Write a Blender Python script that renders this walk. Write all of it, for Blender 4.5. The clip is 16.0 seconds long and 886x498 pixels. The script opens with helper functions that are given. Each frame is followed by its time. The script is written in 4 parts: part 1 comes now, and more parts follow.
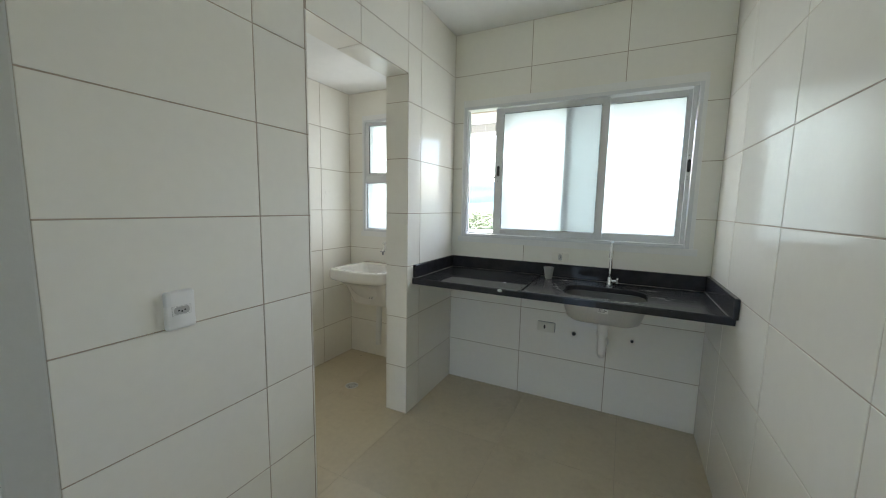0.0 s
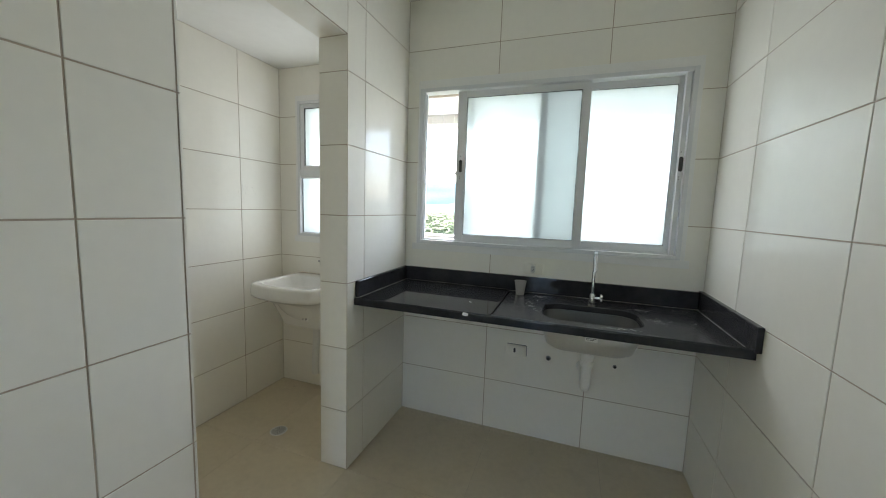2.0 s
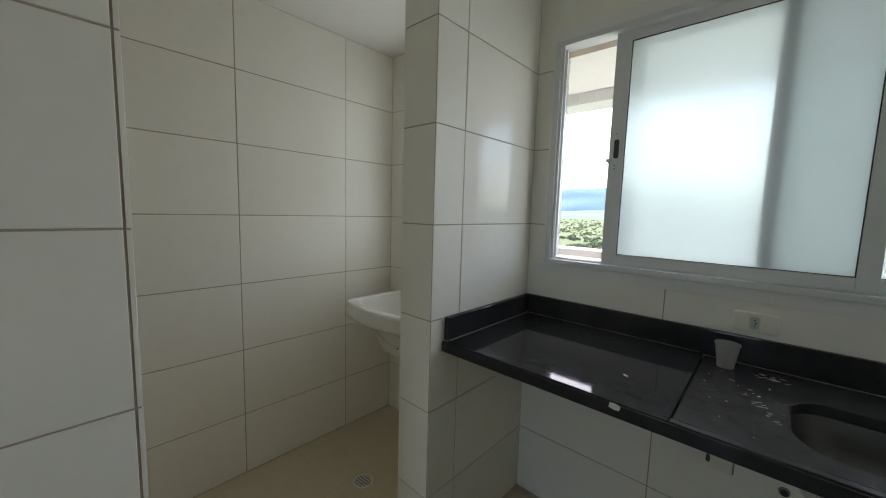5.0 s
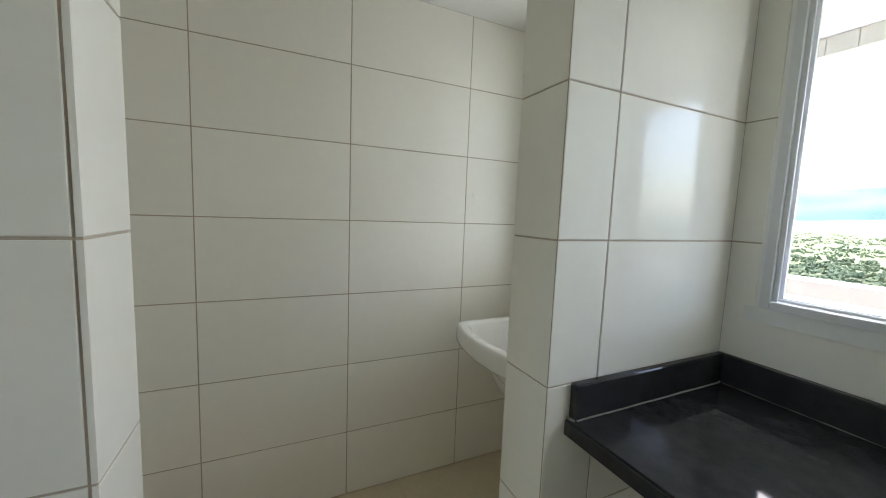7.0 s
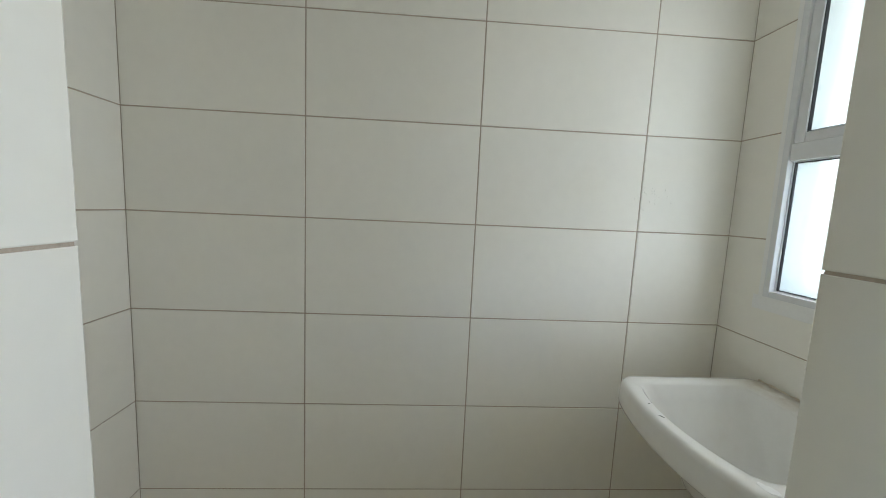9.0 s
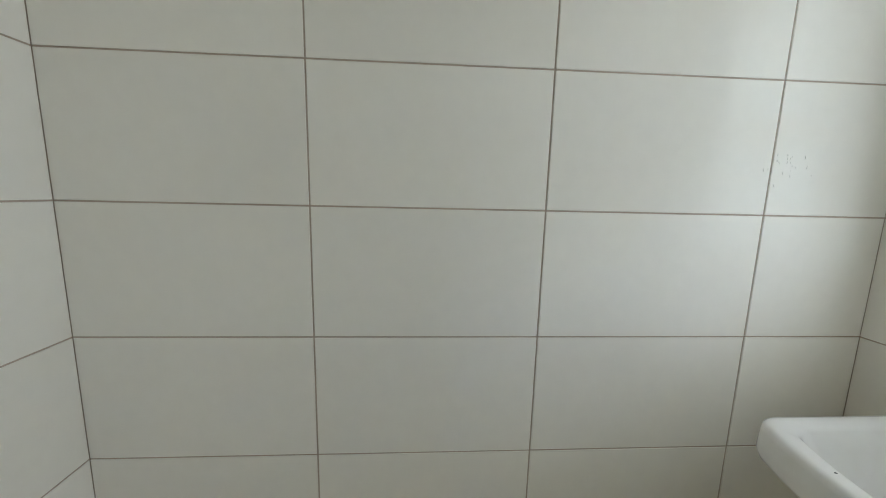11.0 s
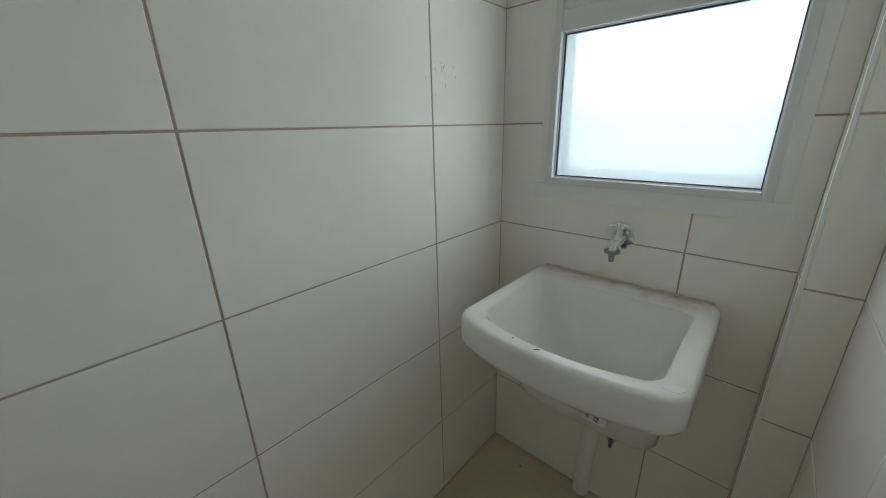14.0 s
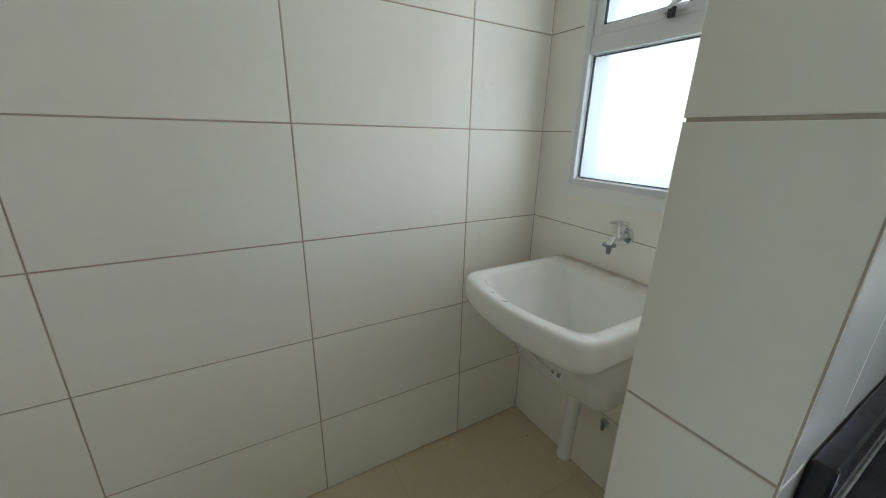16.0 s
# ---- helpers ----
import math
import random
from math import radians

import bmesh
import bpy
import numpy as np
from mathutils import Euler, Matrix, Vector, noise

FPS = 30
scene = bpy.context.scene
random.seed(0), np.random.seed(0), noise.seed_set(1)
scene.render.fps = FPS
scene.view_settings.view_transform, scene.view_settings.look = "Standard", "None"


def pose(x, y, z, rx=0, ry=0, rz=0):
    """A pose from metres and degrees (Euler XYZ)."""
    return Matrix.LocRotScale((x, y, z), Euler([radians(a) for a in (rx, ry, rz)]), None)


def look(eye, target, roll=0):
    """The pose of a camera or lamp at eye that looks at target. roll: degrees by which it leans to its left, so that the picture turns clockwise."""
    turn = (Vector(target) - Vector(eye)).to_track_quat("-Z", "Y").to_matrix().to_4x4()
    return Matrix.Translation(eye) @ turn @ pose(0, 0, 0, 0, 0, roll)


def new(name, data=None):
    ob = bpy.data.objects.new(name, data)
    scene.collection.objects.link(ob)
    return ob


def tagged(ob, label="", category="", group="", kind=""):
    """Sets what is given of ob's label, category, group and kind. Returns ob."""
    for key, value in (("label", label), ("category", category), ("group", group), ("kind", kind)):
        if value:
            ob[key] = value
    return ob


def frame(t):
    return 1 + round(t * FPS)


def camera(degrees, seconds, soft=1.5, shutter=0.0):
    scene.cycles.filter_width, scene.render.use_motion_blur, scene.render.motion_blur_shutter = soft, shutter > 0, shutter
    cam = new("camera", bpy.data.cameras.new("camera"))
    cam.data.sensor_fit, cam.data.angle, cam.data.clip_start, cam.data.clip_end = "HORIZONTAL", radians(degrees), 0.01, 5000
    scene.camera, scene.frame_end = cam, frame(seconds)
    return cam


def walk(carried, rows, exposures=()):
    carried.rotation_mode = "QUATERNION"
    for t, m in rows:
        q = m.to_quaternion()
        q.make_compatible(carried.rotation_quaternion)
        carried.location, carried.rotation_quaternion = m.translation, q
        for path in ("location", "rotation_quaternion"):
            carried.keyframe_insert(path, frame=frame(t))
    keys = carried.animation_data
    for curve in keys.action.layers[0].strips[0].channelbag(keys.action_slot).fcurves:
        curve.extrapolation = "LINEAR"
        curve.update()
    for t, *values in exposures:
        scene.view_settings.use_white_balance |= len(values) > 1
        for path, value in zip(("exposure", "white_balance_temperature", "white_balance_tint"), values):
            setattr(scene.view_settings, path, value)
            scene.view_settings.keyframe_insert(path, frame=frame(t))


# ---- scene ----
cam = camera(101.8, 16.0, soft=1.0)
PATH = [
    (0, (1.167, -2.482, 1.33), (0.278, -0.706, 1.095), 1.1),
    (0.5, (1.113, -2.372, 1.326), (0.378, -0.526, 1.097), 1.1),
    (1, (1.046, -2.254, 1.335), (0.375, -0.381, 1.136), 1.5),
    (1.5, (1.008, -2.171, 1.336), (0.402, -0.278, 1.109), 1.3),
    (2, (0.986, -2.078, 1.331), (0.327, -0.203, 1.108), 1.9),
    (2.5, (0.969, -1.943, 1.33), (0.185, -0.115, 1.119), 1.9),
    (3, (0.969, -1.829, 1.332), (0.034, -0.074, 1.121), 1.9),
    (5.5, (0.765, -1.376, 1.329), (-0.719, -0.051, 1.12), 2.3),
    (6, (0.721, -1.267, 1.334), (-0.92, -0.146, 1.114), 2.8),
    (6.5, (0.676, -1.214, 1.331), (-1.066, -0.262, 1.094), 1.5),
    (7, (0.584, -1.169, 1.331), (-1.223, -0.335, 1.132), 2.2),
    (7.5, (0.48, -1.122, 1.331), (-1.386, -0.432, 1.128), 2.2),
    (8, (0.414, -1.108, 1.331), (-1.493, -0.548, 1.109), 1.6),
    (8.5, (0.317, -1.091, 1.33), (-1.635, -0.719, 1.105), 2.0),
    (9, (0.202, -1.059, 1.331), (-1.782, -0.948, 1.111), 2.6),
    (11.5, (-0.198, -1.204, 1.319), (-2.159, -1.035, 0.966), 1.2),
    (12, (-0.237, -1.176, 1.326), (-2.14, -0.651, 1.003), 0.6),
    (12.5, (-0.256, -1.137, 1.333), (-2.003, -0.213, 1.025), 0.2),
    (13, (-0.292, -1.095, 1.322), (-1.835, 0.147, 1.05), -0.5),
    (13.5, (-0.323, -1.057, 1.301), (-1.668, 0.355, 0.857), -2.0),
    (14, (-0.325, -1.04, 1.279), (-1.607, 0.355, 0.638), -1.5),
    (14.5, (-0.31, -1.049, 1.266), (-1.589, 0.297, 0.522), -0.9),
    (15, (-0.239, -1.049, 1.269), (-1.6, 0.215, 0.528), -0.8),
    (15.5, (-0.089, -1.043, 1.272), (-1.612, 0.077, 0.62), -0.5),
    (16, (0.059, -1.035, 1.264), (-1.589, -0.078, 0.657), 1.3),
]
walk(cam, [(t, look(eye, target, roll)) for t, eye, target, roll in PATH],
     exposures=[(0.0, 4.46, 6360, 13.3), (2.0, 4.37, 6420, 13), (3.0, 4.20, 6440, 13), (5.5, 3.58, 6570, 13.2), (6.5, 3.95, 6560, 12.4), (7.0, 4.21, 6430, 12.4), (8.0, 4.19, 6430, 13), (9.0, 4.40, 6230, 12),
                (12.0, 4.48, 6130, 13), (12.5, 4.26, 6180, 12.3), (13.0, 3.80, 6170, 9.9), (13.5, 3.83, 6140, 10.2), (14.5, 3.96, 6090, 10.4), (15.5, 4.09, 6120, 10.9), (16.0, 4.27, 6170, 11.7)])
scene.cycles.max_bounces, scene.cycles.diffuse_bounces, scene.cycles.glossy_bounces, scene.cycles.transmission_bounces = 16, 12, 6, 8

# ---- world and sun ----
SUN_ELEVATION, SUN_AZIMUTH = radians(52), radians(-30)   # azimuth clockwise from +y
world = bpy.data.worlds.new("sky")
scene.world = world
world.use_nodes = True
wn = world.node_tree
sky = wn.nodes.new("ShaderNodeTexSky")
sky.sky_type = "NISHITA"
sky.sun_disc = False
sky.sun_elevation, sky.sun_rotation = SUN_ELEVATION, SUN_AZIMUTH
sky.dust_density, sky.air_density = 3.0, 1.0
wn.links.new(sky.outputs[0], wn.nodes["Background"].inputs[0])
wn.nodes["Background"].inputs[1].default_value = 0.088
sun_data = bpy.data.lights.new("sun", "SUN")
sun_data.energy, sun_data.angle, sun_data.color = 0.6, radians(10), (1.0, 0.985, 0.96)
sun = new("sun", sun_data)
sun.matrix_world = look((0, 0, 60), (-math.sin(SUN_AZIMUTH) * 40, -math.cos(SUN_AZIMUTH) * 40, 60 - 40 * math.tan(SUN_ELEVATION)))


# daylight in the opening of the kitchen window, behind its panes
noon = bpy.data.lights.new("kitchen_daylight", "AREA")
noon.shape, noon.size, noon.size_y, noon.energy, noon.color = "RECTANGLE", 1.06, 0.80, 0.33, (0.96, 0.985, 1.0)
new("kitchen_daylight", noon).matrix_world = look((0.93, 0.105, 1.577), (0.93, -1.0, 1.577))

# daylight in the opening of the laundry window
day = bpy.data.lights.new("laundry_daylight", "AREA")
day.shape, day.size, day.size_y, day.energy, day.color = "RECTANGLE", 0.48, 0.84, 0.22, (0.97, 0.985, 0.99)
new("laundry_daylight", day).matrix_world = look((-0.58, 0.105, 1.57), (-0.58, -1.0, 1.57))


# ---- materials ----
def material(name, color, rough=0.5, metal=0.0, spec=0.5, coat=0.0, vary=0.05, scale=3.0, bump=0.0, bump_scale=80.0,
             stain=None, stain_amount=0.0, stain_scale=2.0, rough_vary=0.05, per_object=0.0):
    """A surface with two scales of variation, an optional stain colour, fine relief and uneven gloss."""
    m = bpy.data.materials.new(name)
    m.use_nodes = True
    nt = m.node_tree
    n, l = nt.nodes, nt.links
    b = n["Principled BSDF"]
    b.inputs["Metallic"].default_value = metal
    b.inputs["Specular IOR Level"].default_value = spec
    b.inputs["Coat Weight"].default_value = coat
    b.inputs["Coat Roughness"].default_value = 0.08
    tc = n.new("ShaderNodeTexCoord")
    geo = n.new("ShaderNodeNewGeometry")
    big, fine = n.new("ShaderNodeTexNoise"), n.new("ShaderNodeTexNoise")
    for t, s, d in ((big, scale, 3.0), (fine, scale * 14, 4.0)):
        t.inputs["Scale"].default_value, t.inputs["Detail"].default_value = s, d
        l.new(geo.outputs["Position"], t.inputs["Vector"])
    add = n.new("ShaderNodeMath"); add.operation = "ADD"
    l.new(big.outputs["Fac"], add.inputs[0]); l.new(fine.outputs["Fac"], add.inputs[1])
    rng = n.new("ShaderNodeMapRange")
    rng.inputs["From Min"].default_value, rng.inputs["From Max"].default_value = 0.6, 1.4
    rng.inputs["To Min"].default_value, rng.inputs["To Max"].default_value = 1 - vary, 1 + vary
    l.new(add.outputs[0], rng.inputs["Value"])
    last = rng.outputs[0]
    if per_object:
        info = n.new("ShaderNodeObjectInfo")
        r2 = n.new("ShaderNodeMapRange")
        r2.inputs["To Min"].default_value, r2.inputs["To Max"].default_value = 1 - per_object, 1 + per_object
        l.new(info.outputs["Random"], r2.inputs["Value"])
        mul = n.new("ShaderNodeMath"); mul.operation = "MULTIPLY"
        l.new(last, mul.inputs[0]); l.new(r2.outputs[0], mul.inputs[1])
        last = mul.outputs[0]
    tint = n.new("ShaderNodeVectorMath"); tint.operation = "SCALE"
    tint.inputs[0].default_value = color
    l.new(last, tint.inputs["Scale"])
    out = tint.outputs[0]
    if stain:
        st = n.new("ShaderNodeTexNoise")
        st.inputs["Scale"].default_value, st.inputs["Detail"].default_value, st.inputs["Roughness"].default_value = stain_scale, 6.0, 0.65
        l.new(geo.outputs["Position"], st.inputs["Vector"])
        ramp = n.new("ShaderNodeMapRange")
        ramp.inputs["From Min"].default_value, ramp.inputs["From Max"].default_value = 0.5, 0.78
        ramp.inputs["To Max"].default_value = stain_amount
        l.new(st.outputs["Fac"], ramp.inputs["Value"])
        mix = n.new("ShaderNodeMix"); mix.data_type = "RGBA"
        l.new(ramp.outputs[0], mix.inputs["Factor"]); l.new(out, mix.inputs["A"])
        mix.inputs["B"].default_value = (*stain, 1)
        out = mix.outputs["Result"]
    l.new(out, b.inputs["Base Color"])
    rr = n.new("ShaderNodeMapRange")
    rr.inputs["To Min"].default_value, rr.inputs["To Max"].default_value = max(0.02, rough - rough_vary), rough + rough_vary
    l.new(big.outputs["Fac"], rr.inputs["Value"]); l.new(rr.outputs[0], b.inputs["Roughness"])
    if bump:
        bn = n.new("ShaderNodeTexNoise")
        bn.inputs["Scale"].default_value, bn.inputs["Detail"].default_value = bump_scale, 3.0
        l.new(geo.outputs["Position"], bn.inputs["Vector"])
        bp = n.new("ShaderNodeBump")
        bp.inputs["Strength"].default_value, bp.inputs["Distance"].default_value = bump, 0.002
        l.new(bn.outputs["Fac"], bp.inputs["Height"]); l.new(bp.outputs[0], b.inputs["Normal"])
    return m


TILE = material("glazed_tile", (0.86, 0.841, 0.782), rough=0.13, spec=0.3, vary=0.02, scale=2.0, bump=0.06, bump_scale=9.0, per_object=0.015, rough_vary=0.04)
GROUT = material("grout", (0.465, 0.395, 0.328), rough=0.9, spec=0.2, vary=0.15, scale=12.0, bump=0.3, bump_scale=400)
PLASTER = material("white_paint", (0.80, 0.80, 0.785), rough=0.6, spec=0.3, vary=0.025, scale=2.5, bump=0.12, bump_scale=160)
GREY_PAINT = material("grey_paint", (0.54, 0.545, 0.52), rough=0.5, spec=0.35, vary=0.03, scale=3.0, bump=0.1, bump_scale=140)
CEILING = material("ceiling_paint", (0.85, 0.85, 0.83), rough=0.85, spec=0.2, vary=0.025, scale=1.5, bump=0.1, bump_scale=120)
PATCH = material("painted_reveal", (0.82, 0.82, 0.81), rough=0.5, spec=0.35, vary=0.03, scale=6.0, bump=0.2, bump_scale=90)
FLOOR = material("porcelain_floor", (0.63, 0.55, 0.41), rough=0.3, spec=0.45, vary=0.06, scale=2.5, stain=(0.40, 0.33, 0.23), stain_amount=0.35, stain_scale=5.0, bump=0.03, bump_scale=30, per_object=0.02)
FLOOR_JOINT = material("floor_joint", (0.55, 0.47, 0.36), rough=0.9, vary=0.1, scale=10)
ALU = material("white_aluminium", (0.70, 0.715, 0.735), rough=0.32, spec=0.5, vary=0.015, scale=6.0, rough_vary=0.05)
GASKET = material("black_gasket", (0.02, 0.02, 0.022), rough=0.6, vary=0.1)
GRANITE = material("black_granite", (0.029, 0.030, 0.034), rough=0.06, spec=0.2, vary=0.35, scale=26.0, stain=(0.12, 0.12, 0.117), stain_amount=0.3, stain_scale=2.6, rough_vary=0.03)
GRANITE_DUSTY = material("dusty_black_granite", (0.038, 0.039, 0.043), rough=0.2, spec=0.25, vary=0.35, scale=26.0, stain=(0.15, 0.147, 0.14), stain_amount=0.17, stain_scale=9.0, rough_vary=0.07)
# stainless sink bowl: its inside colour is much darker than its outside
STEEL = material("dark_steel_inside", (0.15, 0.15, 0.146), rough=0.45, metal=1.0, vary=0.06, scale=5.0, stain=(0.35, 0.34, 0.32), stain_amount=0.3)
STEEL_OUT = material("pale_steel_outside", (0.62, 0.62, 0.61), rough=0.5, metal=0.6, vary=0.05, scale=6.0)
CHROME = material("chrome", (0.75, 0.76, 0.77), rough=0.1, metal=1.0, vary=0.03, scale=20, rough_vary=0.04)
DARK = material("dark_plastic", (0.03, 0.03, 0.035), rough=0.45, vary=0.1)
GREY_PLASTIC = material("grey_plastic", (0.22, 0.23, 0.24), rough=0.4, vary=0.08)
PVC = material("white_pvc", (0.76, 0.76, 0.74), rough=0.35, vary=0.03, scale=8)
PLATE = material("white_switch_plastic", (0.83, 0.83, 0.82), rough=0.28, vary=0.015)
CREAM_PLATE = material("cream_outlet_plastic", (0.80, 0.775, 0.71), rough=0.35, vary=0.02)
MODULE = material("pale_grey_plastic", (0.5, 0.5, 0.495), rough=0.35, vary=0.03)
CERAMIC = material("white_sanitary_ceramic", (0.80, 0.795, 0.77), rough=0.12, spec=0.55, vary=0.02, scale=4.0, stain=(0.50, 0.42, 0.31), stain_amount=0.22, stain_scale=7.0, rough_vary=0.05)
CUP = material("thin_plastic_cup", (0.78, 0.77, 0.74), rough=0.35, vary=0.03)
CUP.node_tree.nodes["Principled BSDF"].inputs["Transmission Weight"].default_value = 0.6
CUP.node_tree.nodes["Principled BSDF"].inputs["IOR"].default_value = 1.15
CUP.node_tree.nodes["Principled BSDF"].inputs["Alpha"].default_value = 0.5
SEALANT = material("beige_sealant", (0.64, 0.57, 0.46), rough=0.7, vary=0.25, scale=18)
SPLASH = material("dried_mortar_splash", (0.66, 0.64, 0.59), rough=0.5, vary=0.15, scale=30)
DUST = material("pale_mortar_dust", (0.22, 0.215, 0.20), rough=0.9, vary=0.35, scale=40)
GRIT = material("dried_grey_mortar", (0.36, 0.35, 0.33), rough=0.85, vary=0.3, scale=60)
PAPER = material("sticker_paper", (0.80, 0.80, 0.79), rough=0.7, vary=0.03)
INK = material("printed_ink", (0.03, 0.03, 0.03), rough=0.7, vary=0.1)
FACADE_TILE = material("facade_tile", (0.62, 0.62, 0.60), rough=0.3, vary=0.04, scale=6, per_object=0.03)
FACADE = material("facade_paint", (0.72, 0.73, 0.74), rough=0.75, vary=0.05, scale=1.5, bump=0.15, bump_scale=120)
CONCRETE = material("balcony_concrete", (0.45, 0.44, 0.42), rough=0.85, vary=0.1, scale=3)
LEAVES = material("far_leaves", (0.12, 0.14, 0.075), rough=0.9, spec=0.1, vary=0.3, scale=0.08, stain=(0.12, 0.13, 0.065), stain_amount=0.7, stain_scale=0.03)
GRASS = material("far_grass", (0.10, 0.125, 0.06), rough=0.95, spec=0.05, vary=0.25, scale=0.02, stain=(0.12, 0.115, 0.07), stain_amount=0.6, stain_scale=0.006)
DIRT_ROAD = material("pale_dirt", (0.25, 0.23, 0.19), rough=0.95, vary=0.1, scale=0.2)
# distance haze over the ridges is put into this blue-grey base colour
HILL = material("far_hill_in_haze", (0.15, 0.215, 0.22), rough=1.0, spec=0.0, vary=0.12, scale=0.004)


def frosted():
    m = bpy.data.materials.new("frosted_glass")
    m.use_nodes = True
    nt = m.node_tree
    nt.nodes.remove(nt.nodes["Principled BSDF"])
    g = nt.nodes.new("ShaderNodeBsdfGlass")
    g.distribution = "MULTI_GGX"
    g.inputs["Color"].default_value = (0.54, 0.59, 0.585, 1)
    g.inputs["Roughness"].default_value = 0.27
    g.inputs["IOR"].default_value = 1.45
    film = nt.nodes.new("ShaderNodeBsdfTranslucent")      # the etched face scatters a part of the daylight
    film.inputs["Color"].default_value = (0.33, 0.357, 0.352, 1)
    face = nt.nodes.new("ShaderNodeBsdfDiffuse")
    face.inputs["Color"].default_value = (0.33, 0.345, 0.35, 1)
    both = nt.nodes.new("ShaderNodeAddShader")
    nt.links.new(film.outputs[0], both.inputs[0]); nt.links.new(face.outputs[0], both.inputs[1])
    grain = nt.nodes.new("ShaderNodeTexNoise")
    grain.inputs["Scale"].default_value, grain.inputs["Detail"].default_value = 3.0, 3.0
    geo = nt.nodes.new("ShaderNodeNewGeometry")
    nt.links.new(geo.outputs["Position"], grain.inputs["Vector"])
    share = nt.nodes.new("ShaderNodeMapRange")
    share.inputs["To Min"].default_value, share.inputs["To Max"].default_value = 0.46, 0.54
    nt.links.new(grain.outputs["Fac"], share.inputs["Value"])
    mix = nt.nodes.new("ShaderNodeMixShader")
    nt.links.new(share.outputs[0], mix.inputs[0])
    nt.links.new(g.outputs[0], mix.inputs[1]); nt.links.new(both.outputs[0], mix.inputs[2])
    nt.links.new(mix.outputs[0], nt.nodes["Material Output"].inputs["Surface"])
    return m


GLASS = frosted()


# ---- building blocks ----
def part(name, bm, mat, parent=None, label="", smooth=False):
    me = bpy.data.meshes.new(name)
    bmesh.ops.recalc_face_normals(bm, faces=bm.faces)
    bm.to_mesh(me)
    bm.free()
    me.materials.append(mat)
    if smooth:
        for p in me.polygons:
            p.use_smooth = True
        me.set_sharp_from_angle(angle=radians(40))
    ob = new(name, me)
    if parent:
        ob.parent = parent
    if label:
        ob["label"] = label
    return ob


def box(bm, x0, x1, y0, y1, z0, z1, bevel=0.0, seg=2):
    m = Matrix.Translation(((x0 + x1) / 2, (y0 + y1) / 2, (z0 + z1) / 2)) @ Matrix.Diagonal((abs(x1 - x0), abs(y1 - y0), abs(z1 - z0), 1))
    made = bmesh.ops.create_cube(bm, size=1.0, matrix=m)
    if bevel:
        edges = list({e for v in made["verts"] for e in v.link_edges})
        bmesh.ops.bevel(bm, geom=edges, offset=bevel, segments=seg, profile=0.7, affect="EDGES")
    return bm


def boxes(*rows, bevel=0.0, seg=2):
    bm = bmesh.new()
    for r in rows:
        box(bm, *r, bevel=bevel, seg=seg)
    return bm


def rod(bm, a, b, r0, r1=None, n=20):
    a, b = Vector(a), Vector(b)
    turn = (b - a).to_track_quat("Z", "Y").to_matrix().to_4x4()
    bmesh.ops.create_cone(bm, cap_ends=True, segments=n, radius1=r0, radius2=r0 if r1 is None else r1, depth=(b - a).length,
                          matrix=Matrix.Translation((a + b) / 2) @ turn)
    return bm


def tube(bm, points, r, n=16):
    """A round tube through the points, closed at both ends."""
    pts = [Vector(p) for p in points]
    rings, up = [], Vector((1, 0, 0))
    for i, p in enumerate(pts):
        d = (pts[min(i + 1, len(pts) - 1)] - pts[max(i - 1, 0)]).normalized()
        side = d.cross(up)
        if side.length < 1e-3:
            side = d.cross(Vector((0, 1, 0)))
        side.normalize()
        other = d.cross(side).normalized()
        rings.append([bm.verts.new(p + (side * math.cos(a) + other * math.sin(a)) * r) for a in (2 * math.pi * k / n for k in range(n))])
    for a, b in zip(rings, rings[1:]):
        for k in range(n):
            bm.faces.new((a[k], a[(k + 1) % n], b[(k + 1) % n], b[k]))
    bm.faces.new(rings[0]); bm.faces.new(rings[-1])
    return bm


def loft(bm, rings, cap_first=True, cap_last=True):
    made = [[bm.verts.new(p) for p in ring] for ring in rings]
    n = len(made[0])
    for a, b in zip(made, made[1:]):
        for k in range(n):
            bm.faces.new((a[k], a[(k + 1) % n], b[(k + 1) % n], b[k]))
    if cap_first:
        bm.faces.new(made[0])
    if cap_last:
        bm.faces.new(made[-1])
    return bm


def rounded(x0, x1, y0, y1, r, z, n=6, bulge=0.0):
    """A rounded rectangle at height z, whose front side (y0) bows out by bulge."""
    pts = []
    for cx, cy, a0 in ((x1 - r, y1 - r, 0), (x0 + r, y1 - r, 90), (x0 + r, y0 + r, 180), (x1 - r, y0 + r, 270)):
        for k in range(n + 1):
            a = radians(a0 + 90 * k / n)
            pts.append([cx + r * math.cos(a), cy + r * math.sin(a), z])
        if a0 == 180:
            for k in range(1, 8):
                pts.append([x0 + r + (x1 - x0 - 2 * r) * k / 8, y0, z])
    mid, half = (x0 + x1) / 2, (x1 - x0) / 2
    for p in pts:
        share = (y1 - p[1]) / (y1 - y0)
        p[1] -= bulge * share * max(0.0, 1 - ((p[0] - mid) / half) ** 2)
    return [tuple(p) for p in pts]


def disc_on_wall(bm, x, y, z, r, depth, n=24):
    return rod(bm, (x, y, z), (x, y - depth, z), r, r * 0.94, n)


